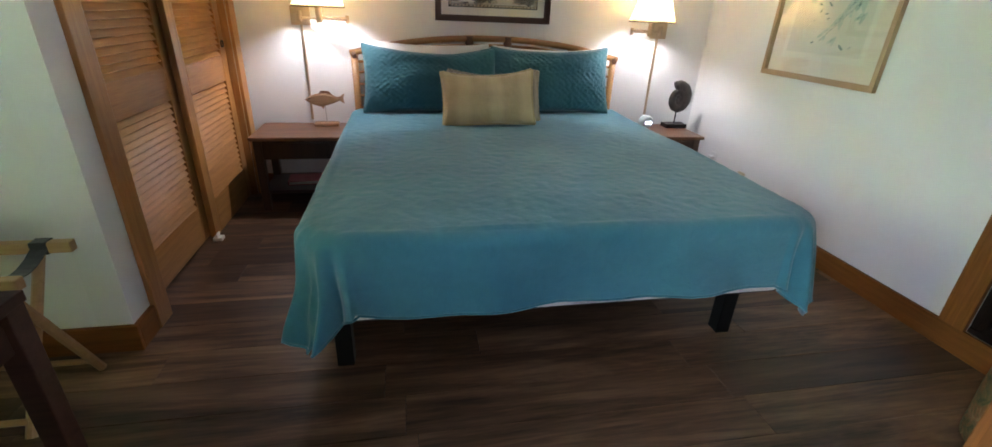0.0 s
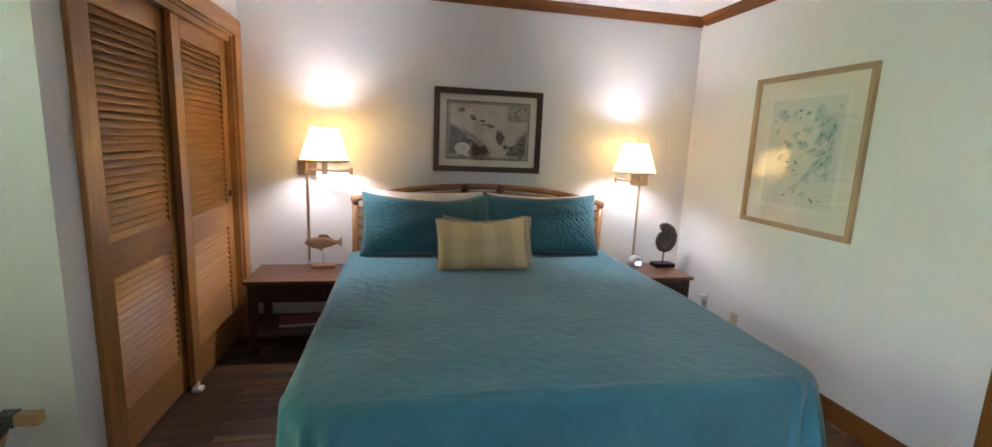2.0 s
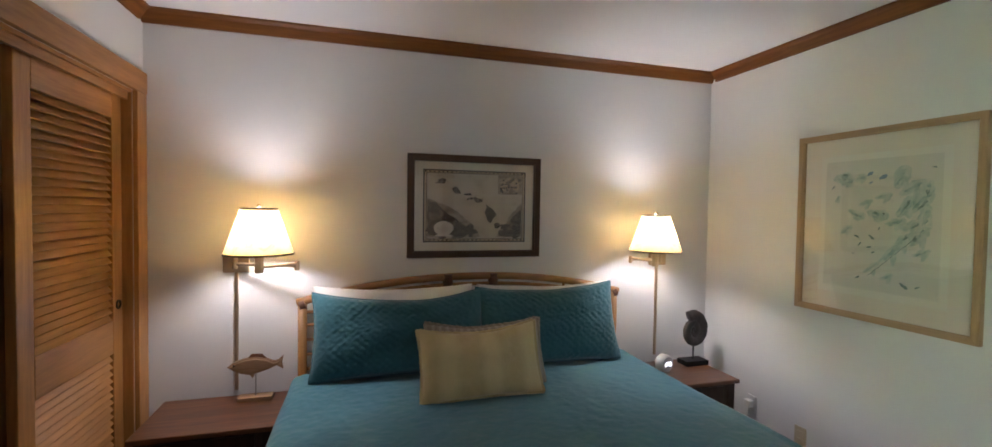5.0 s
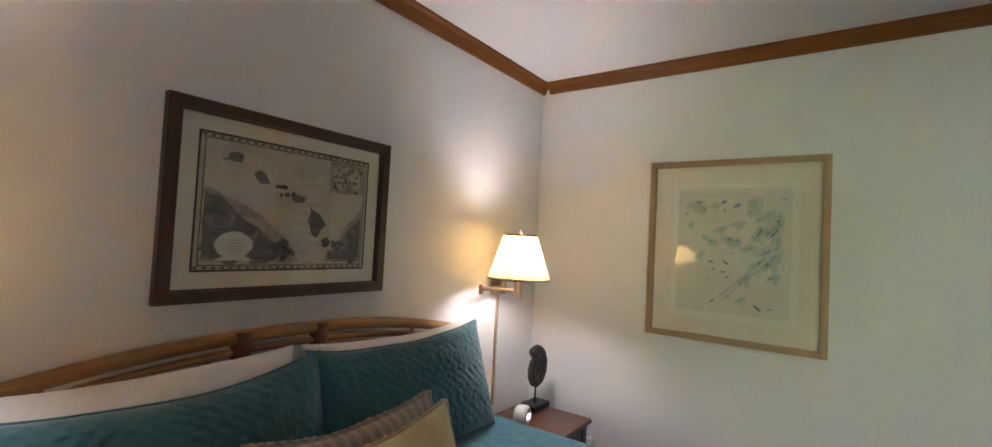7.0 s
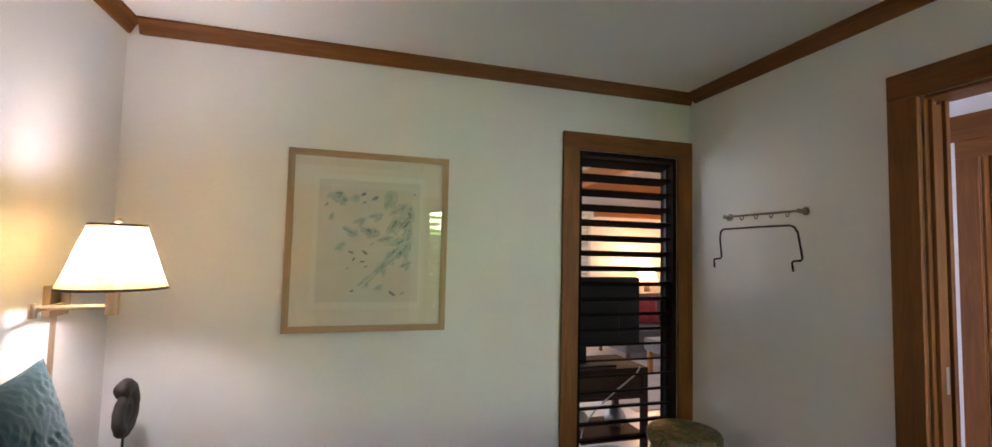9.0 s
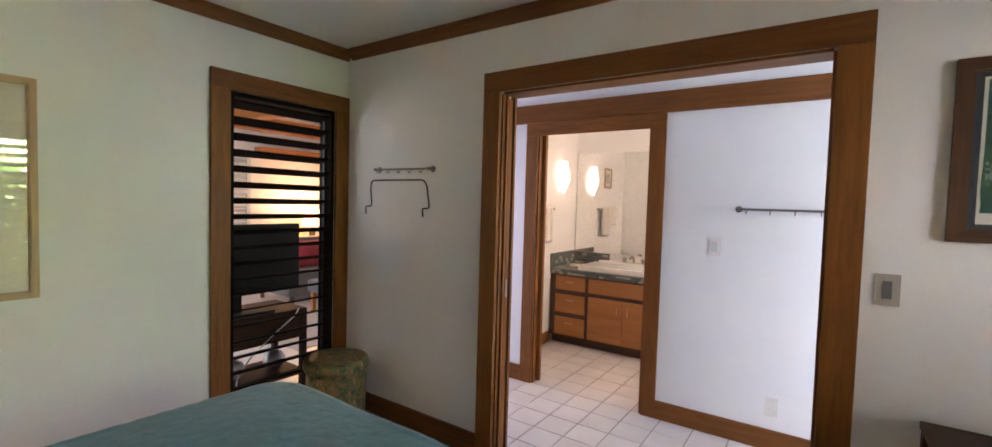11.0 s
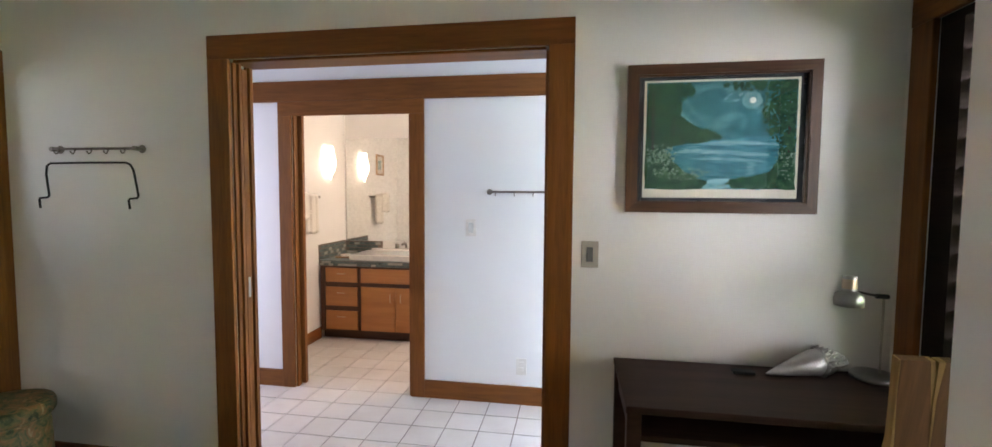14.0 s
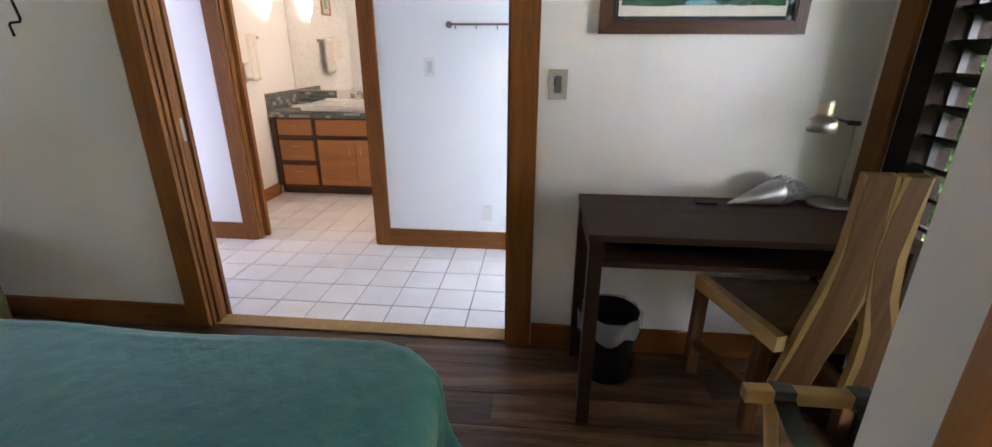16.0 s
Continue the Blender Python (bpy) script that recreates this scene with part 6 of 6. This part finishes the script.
part("stretcher", rod((RX0 + 0.095, 1.16, 0.06), (RX1 - 0.065, 1.16, 0.06), 0.011), RACK_WOOD, rack)
for x in (-1.60, -1.42, -1.24):
    bm = bmesh.new()
    prev = None
    for k in range(13):
        t = k / 12
        y, z = 0.905 + 0.28 * t, RZ + 0.019 - 0.055 * math.sin(math.pi * t)
        cur = [bm.verts.new((x - 0.025, y, z)), bm.verts.new((x + 0.025, y, z))]
        if prev:
            bm.faces.new((prev[0], prev[1], cur[1], cur[0]))
        prev = cur
    for y in (1.165, 0.925):
        part("strap_loop", box(x - 0.025, x + 0.025, y - 0.020, y + 0.020, RZ - 0.025, RZ + 0.019, 0.004), STRAP, rack, "black webbing sewn round the rail")
    st = part("strap", bm, STRAP, rack, "black webbing strap")
    st.modifiers.new("thickness", "SOLIDIFY").thickness = 0.003

# ---------------------------------------------------------------- bathroom
VX0, VX1, VY, VTOP = -0.3, 1.812, -2.25, 0.725
vanity = thing("vanity_cabinet", pose(0, 0, 0), "honey maple bathroom vanity cabinet with drawers and doors", "vanity")
part("body", box(VX0, VX1, -2.808, VY - 0.004, 0.085, VTOP), VANITY_DARK, vanity, "dark cabinet body")
part("toe_kick", box(VX0, VX1, -2.80, VY - 0.05, 0.0, 0.085), VANITY_DARK, vanity)
part("end_panel", box(VX1 - 0.045, VX1, VY - 0.004, VY + 0.012, 0.085, VTOP, 0.002), VANITY_DARK, vanity)


def front(name, a, b, z0, z1, pulls):
    d = part(name, box(a, b, VY - 0.002, VY + 0.017, z0, z1, 0.004), VANITY, vanity)
    for px, pz, horizontal in pulls:
        if horizontal:
            part("handle", tube([(px - 0.04, VY + 0.017, pz), (px - 0.035, VY + 0.034, pz), (px + 0.035, VY + 0.034, pz), (px + 0.04, VY + 0.017, pz)], 0.0035, 6), BRASS, d, "thin metal pull")
        else:
            part("handle", tube([(px, VY + 0.017, pz - 0.04), (px, VY + 0.034, pz - 0.035), (px, VY + 0.034, pz + 0.035), (px, VY + 0.017, pz + 0.04)], 0.0035, 6), BRASS, d, "thin metal pull")


for z0, z1 in ((0.10, 0.287), (0.335, 0.522), (0.570, 0.710)):
    front("drawer", 1.425, 1.755, z0, z1, [(1.59, z1 - 0.055, True)])
front("drawer", 0.58, 1.388, 0.570, 0.710, [])
front("door", 1.034, 1.388, 0.10, 0.530, [(1.085, 0.43, False)])
front("door", 0.58, 1.031, 0.10, 0.530, [(0.98, 0.43, False)])
front("door", 0.12, 0.545, 0.10, 0.710, [])
counter = thing("vanity_counter", pose(0, 0, 0), "slate mosaic counter edge and splash round the vanity", "counter")
part("slab", box(VX0, VX1 + 0.014, -2.806, VY + 0.012, VTOP + 0.001, VTOP + 0.052), GROUT, counter)
rt = random.Random(5)
tile_a = to_mesh("mosaic_tile", box(0, 0.046, 0, 0.004, 0, 0.021, 0.001), SLATE)
tile_b = to_mesh("mosaic_tile", box(0, 0.046, 0, 0.004, 0, 0.021, 0.001), SLATE_PALE)
for rowi in range(2):
    x = VX1 + 0.010 - 0.024 * rowi
    while x > 0.25:
        p = new("mosaic_tile", rt.choice((tile_a, tile_a, tile_b)))
        p.parent = counter
        p.matrix_local = pose(x - 0.048, VY + 0.012, VTOP + 0.005 + 0.023 * rowi)
        x -= 0.049
part("top_face", box(VX0, VX1 + 0.014, -2.80, VY + 0.010, VTOP + 0.052, VTOP + 0.056), SLATE, counter)
part("side_splash_bed", box(1.822, 1.83, -2.806, VY + 0.01, VTOP + 0.056, VTOP + 0.205), GROUT, counter)
part("back_splash_bed", box(1.40, 1.822, -2.81, -2.802, VTOP + 0.056, VTOP + 0.195), GROUT, counter)
for rowi in range(4):
    y = VY + 0.005 - (0.03 if rowi % 2 else 0)
    while y > -2.75:
        p = new("mosaic_tile", rt.choice((tile_a, tile_a, tile_a, tile_b)))
        p.parent = counter
        p.matrix_local = pose(1.822, y, VTOP + 0.062 + 0.034 * rowi, 0, 0, 90) @ Matrix.Diagonal((-1.25, 1, 1.3, 1))
        y -= 0.061
    x = 1.815 - (0.03 if rowi % 2 else 0)
    while x > 1.47:
        p = new("mosaic_tile", rt.choice((tile_a, tile_a, tile_a, tile_b)))
        p.parent = counter
        p.matrix_local = pose(x - 0.058, -2.802, VTOP + 0.060 + 0.032 * rowi) @ Matrix.Diagonal((1.25, 1, 1.2, 1))
        x -= 0.061
sink = thing("washbasin", pose(0, 0, VTOP + 0.056), "white rectangular ceramic washbasin on the counter", "sink")
bm = box(0.45, 1.53, -2.71, -2.28, 0.0, 0.055, 0.006)
part("rim", bm, PORCELAIN, sink)
part("back_ledge", box(0.45, 1.49, -2.795, -2.712, 0.0, 0.07, 0.006), PORCELAIN, sink)
part("bowl", lathe([(0.20, 0.0), (0.17, -0.0015), (0.02, -0.002)], 36), WHITE_ENAMEL, sink, "shallow bowl").matrix_local = pose(0.95, -2.49, 0.0575) @ Matrix.Diagonal((1.6, 0.9, 1, 1))
tap = thing("tap", pose(1.11, -2.735, VTOP + 0.126), "brushed nickel basin tap", "tap")
part("spout", tube([(0, -0.01, 0), (0, 0.0, 0.05), (0, 0.05, 0.075), (0, 0.11, 0.06)], 0.013, 10), STEEL, tap, smooth=True)
for x in (-0.10, 0.10):
    part("handle", lathe([(0.022, 0), (0.02, 0.03), (0.028, 0.045), (0.02, 0.055)], 16, (x, -0.01, 0)), STEEL, tap, smooth=True)
part("base_plate", box(-0.13, 0.13, -0.035, 0.02, -0.001, 0.008, 0.003), STEEL, tap)
dish = thing("soap_dish", pose(1.66, -2.47, VTOP + 0.056, 0, 0, 20), "shallow bamboo soap dish with a soap bar on the counter", "soap dish")
part("dish", slab(ellipse(0, 0, 0.105, 0.06), 0.012, "z", 0.0), DRIFTWOOD, dish)
part("soap", slab(ellipse(0.0, 0.0, 0.05, 0.03), 0.022, "z", 0.012), LINEN, dish)
mirror = thing("wall_mirror", pose(0, -2.81, 0), "large frameless bathroom mirror above the vanity", "mirror")
part("glass", box(0.0, 1.808, 0.003, 0.008, 0.925, 2.028), MIRROR, mirror)
part("backing", box(0.0, 1.806, 0.0, 0.003, 0.926, 2.027), DARK_PLASTIC, mirror)
sconce = thing("wall_sconce", pose(1.83, -2.41, 1.735), "glowing white glass wall sconce, shaped like a teardrop", "wall sconce", "bathroom sconces")
part("glass", lathe([(0.020, 0.172), (0.030, 0.166), (0.034, 0.11), (0.038, 0.085), (0.052, 0.045), (0.057, 0.01), (0.052, -0.03), (0.038, -0.075), (0.021, -0.112), (0.012, -0.130), (0.010, -0.155), (0.003, -0.165)], 28, (-0.048, 0, 0)), SCONCE_GLOW, sconce, smooth=True)
part("bracket", box(-0.014, 0, -0.03, 0.03, -0.05, 0.06, 0.003), STEEL, sconce)
# twin sconce added on the unseen west wall, beside the extra bathroom lamp
copy_thing(sconce, pose(-0.6, -2.41, 1.735, 0, 0, 180))
rail = thing("towel_bar", pose(1.83, 0, 1.40), "steel towel bar on the bathroom wall", "towel bar")
part("bar", rod((-0.06, -2.17, 0), (-0.06, -1.69, 0), 0.008), STEEL, rail)
for y in (-2.17, -1.69):
    part("post", rod((0, y, 0), (-0.066, y, 0), 0.012), STEEL, rail)


def towel(y0, y1, drop_f, drop_b, half, label, seed):
    """A folded towel that hangs over the bar as one thick soft pad; half is half its thickness."""
    ob = thing("towel", pose(1.77, 0, 1.40), label, "towel", "towels on the bar")
    bm = bmesh.new()
    rings, n = [], 26
    for k in range(n + 1):
        u = k / n
        squeeze = 0.12 + 0.88 * (1.0 - abs(2 * u - 1) ** 3) ** 0.5
        wave = 0.005 * math.sin(u * 13 + seed) + 0.003 * math.sin(u * 29 + 2 * seed)
        sec = [(-half * squeeze - wave, -drop_f * (1 - i / 10) + 0.006 * math.sin(u * 8 + seed) * (1 - i / 10)) for i in range(11)]
        sec += [(-half * squeeze * math.cos(math.pi * i / 8), half * math.sin(math.pi * i / 8)) for i in range(1, 8)]
        sec += [(half * squeeze, -drop_b * i / 8) for i in range(9)]
        rings.append([bm.verts.new((x, y0 + (y1 - y0) * u, z)) for x, z in sec])
    m = len(rings[0])
    for a, b in zip(rings, rings[1:]):
        for i in range(m):
            bm.faces.new((a[i], a[(i + 1) % m], b[(i + 1) % m], b[i]))
    bm.faces.new(rings[0])
    bm.faces.new(rings[-1][::-1])
    bmesh.ops.recalc_face_normals(bm, faces=bm.faces)
    part("cloth", bm, TOWEL, ob, smooth=True)
    for z in (-0.05, -0.075):
        part("woven_band", tube([(-half - 0.001 - 0.005 * math.sin(u * 13 + seed), y0 + 0.01 + (y1 - y0 - 0.02) * u, -drop_f - z) for u in (0, 0.2, 0.4, 0.6, 0.8, 1.0)], 0.003, 6), TOWEL, ob, smooth=True)
    return ob


towel(-2.13, -1.91, 0.34, 0.30, 0.026, "large cream bath towel hung over the bar", 1)
towel(-1.96, -1.74, 0.20, 0.18, 0.042, "small folded cream hand towel over the bath towel", 2)
small = picture("small_framed_print", pose(1.83, -1.76, 1.67, 0, 0, -90), 0.22, 0.26, 0.014, 0.02, FRAME_OAK, FRAME_OAK_Z, MAT_WHITE, "small framed print on the bathroom wall", None, True)
part("print", layer([(0.06, 0.07), (0.16, 0.07), (0.16, 0.19), (0.06, 0.19)], 0), WASH_MID, small)

# ---------------------------------------------------------------- living room seen through the slats
tv = thing("television", pose(2.74, 0, 0.63), "back of a black flat television on a stand", "television")
part("case", box(0.0, 0.05, 0.07, 1.05, 0.13, 0.62, 0.008), DARK_PLASTIC, tv)
part("back_bulge", box(-0.03, 0.0, 0.25, 0.87, 0.18, 0.45, 0.01), DARK_PLASTIC, tv)
part("neck", box(0.0, 0.04, 0.50, 0.62, 0.0, 0.14), DARK_PLASTIC, tv)
part("foot", box(-0.07, 0.12, 0.30, 0.82, -0.001, 0.014, 0.004), DARK_PLASTIC, tv)
stand = thing("television_stand", pose(2.62, 0, 0), "dark wooden television stand with open shelves", "stand")
for z in (0.14, 0.42, 0.606):
    part("shelf", box(0, 0.42, 0.08, 1.12, z, z + 0.024, 0.003), ESPRESSO, stand)
for x in (0.0, 0.38):
    for y in (0.08, 1.08):
        part("leg", box(x, x + 0.04, y, y + 0.04, 0, 0.606), ESPRESSO, stand)
part("drawer_box", box(0.01, 0.41, 0.13, 1.07, 0.445, 0.604), ESPRESSO, stand)
cable = thing("tv_cable", pose(2.60, 0, 0), "white cable hanging behind the television stand", "cable")
part("cord", tube([(0, 0.16, 0.64), (-0.02, 0.2, 0.60), (-0.02, 0.35, 0.50), (-0.01, 0.5, 0.38), (-0.02, 0.6, 0.28), (-0.01, 0.62, 0.15)], 0.005, 6), WHITE_PLASTIC, cable)
for y in (0.22, 0.52):
    vase = thing("glass_float", pose(2.82, y, 0.164), "round glass float on the stand's shelf", "glass float", "glass floats")
    part("globe", lathe([(0.01, 0.0), (0.05, 0.012), (0.075, 0.05), (0.078, 0.08), (0.06, 0.12), (0.02, 0.145), (0.005, 0.148)], 24), PEWTER, vase, smooth=True)

sofa = thing("sofa", pose(5.2, -2.95, 0), "grey upholstered sofa in the living room", "sofa")
part("base", box(0, 0.85, 0, 1.6, 0.12, 0.42, 0.03), SOFA, sofa)
part("back", box(0.65, 0.87, 0, 1.6, 0.42, 0.85, 0.05), SOFA, sofa)
for y in (0, 1.44):
    part("arm", box(0, 0.85, y, y + 0.16, 0.42, 0.62, 0.04), SOFA, sofa)
for x in (0.05, 0.78):
    for y in (0.05, 1.5):
        part("leg", box(x, x + 0.04, y, y + 0.04, 0, 0.12), WALNUT, sofa)
pillow("sofa_cushion", 0.42, 0.40, 0.15, RED_CLOTH, pose(5.62, -1.95, 0.43, -12, 0, -90), "red cushion on the grey sofa", seed=20)["group"] = "sofa cushions"
pillow("sofa_cushion", 0.42, 0.40, 0.15, LINEN, pose(5.62, -2.45, 0.43, -12, 0, -90), "white cushion on the grey sofa", seed=22)["group"] = "sofa cushions"
armchair = thing("armchair", pose(4.15, -1.95, 0), "grey woven armchair on wooden legs", "armchair")
part("seat", box(0, 0.62, 0, 0.62, 0.26, 0.42, 0.03), SOFA, armchair)
part("back", box(-0.02, 0.14, 0, 0.62, 0.42, 0.82, 0.04), SOFA, armchair)
for x in (0.03, 0.54):
    for y in (0.03, 0.54):
        part("leg", box(x, x + 0.05, y, y + 0.05, 0, 0.26), VANITY, armchair)
table = thing("side_table", pose(6.2, -2.35, 0), "small wooden side table by the wall", "table")
part("top", box(-0.22, 0.22, -0.22, 0.22, 0.70, 0.73, 0.004), WALNUT, table)
for x in (-0.2, 0.16):
    for y in (-0.2, 0.16):
        part("leg", box(x, x + 0.04, y, y + 0.04, 0, 0.70), WALNUT, table)
tlamp = thing("table_lamp", pose(6.2, -2.35, 0.73), "table lamp with a glowing amber shade", "table lamp")
part("base", lathe([(0.07, 0), (0.075, 0.02), (0.04, 0.05), (0.05, 0.15), (0.03, 0.22), (0.012, 0.26)], 24), DARK_STONE, tlamp, smooth=True)
part("shade", lathe([(0.17, 0.26), (0.10, 0.52)], 32, cap=False), LIVING_SHADE, tlamp, "amber shade")
lamp("table_lamp_light", "POINT", Matrix.Translation((6.15, -2.35, 1.30)), 9.0, (1.0, 0.62, 0.28), radius=0.06)
blind = thing("louvred_shutter", pose(6.6, -1.55, 0.95), "white louvred window shutter", "shutter")
for z in (0.0, 0.52, 1.06):
    part("shutter_rail", box(-0.04, 0, 0, 1.4, z, z + 0.05, 0.003), WHITE_ENAMEL, blind)
for y in (0.0, 0.46, 0.92, 1.35):
    part("shutter_stile", box(-0.038, -0.001, y, y + 0.05, 0.0, 1.11, 0.003), WHITE_ENAMEL, blind)
sl = to_mesh("shutter_slat", box(-0.03, 0.03, 0.05, 1.35, -0.004, 0.004), WHITE_ENAMEL)
for i in range(16):
    s = new("shutter_slat", sl)
    s.parent = blind
    s.matrix_local = pose(-0.02, 0, 0.08 + i * 0.062, 0, 40, 0)
rug = thing("rug", pose(4.4, -1.6, 0.0), "pale woven living room rug", "rug")
part("weave", box(-0.9, 1.0, -1.2, 1.2, 0.0, 0.012, 0.004), TAUPE_CLOTH, rug)

# ---------------------------------------------------------------- floor pieces
setting("floor", box(-2.0, EAST, -0.004, NORTH, -0.06, -0.004), PLANK_GAP, "dark brown wood plank floor")
floor_ob = bpy.data.objects["floor"]
PW, PL = 0.178, 1.22
bm_p = box(0.0008, PL - 0.0008, 0.0008, PW - 0.0008, -0.004, 0.0, 0.0012)
plank_mesh = to_mesh("plank", bm_p, PLANK)
rnd = random.Random(11)
row, y = 0, 0.0
while y < NORTH - 0.01:
    x = -2.0 - rnd.uniform(0.05, 1.0)
    w = min(PW, NORTH - y)
    while x < EAST:
        x0, x1 = max(x, -2.0), min(x + PL, EAST)
        if x1 - x0 > 0.02:
            whole = x1 - x0 > PL - 1e-6 and w > PW - 1e-6
            me = plank_mesh if whole else to_mesh("plank", box(0.0008, x1 - x0 - 0.0008, 0.0008, w - 0.0008, -0.004, 0.0, 0.0012), PLANK)
            p = new("plank", me)
            p.parent = floor_ob
            p.matrix_local = pose(x0, y, 0)
        x += PL
    y += PW

setting("floor_tiled", box(-2.42, 2.28, -2.81, -0.004, -0.06, -0.004), GROUT, "off-white square tiles with dark grout in hall and bathroom")
tiled = bpy.data.objects["floor_tiled"]
T = 0.2125
tile_mesh = to_mesh("tile", box(0.003, T - 0.003, 0.003, T - 0.003, -0.006, 0.0, 0.0015), TILE)
for i in range(-9, 11):
    for j in range(0, 13):
        x, y = 0.128 + i * T, -0.07 - (j + 1) * T
        if y < HALL - 0.1 and not (-0.6 < x < 1.80):
            continue
        p = new("tile", tile_mesh)
        p.parent = tiled
        p.matrix_local = pose(x, y, 0)
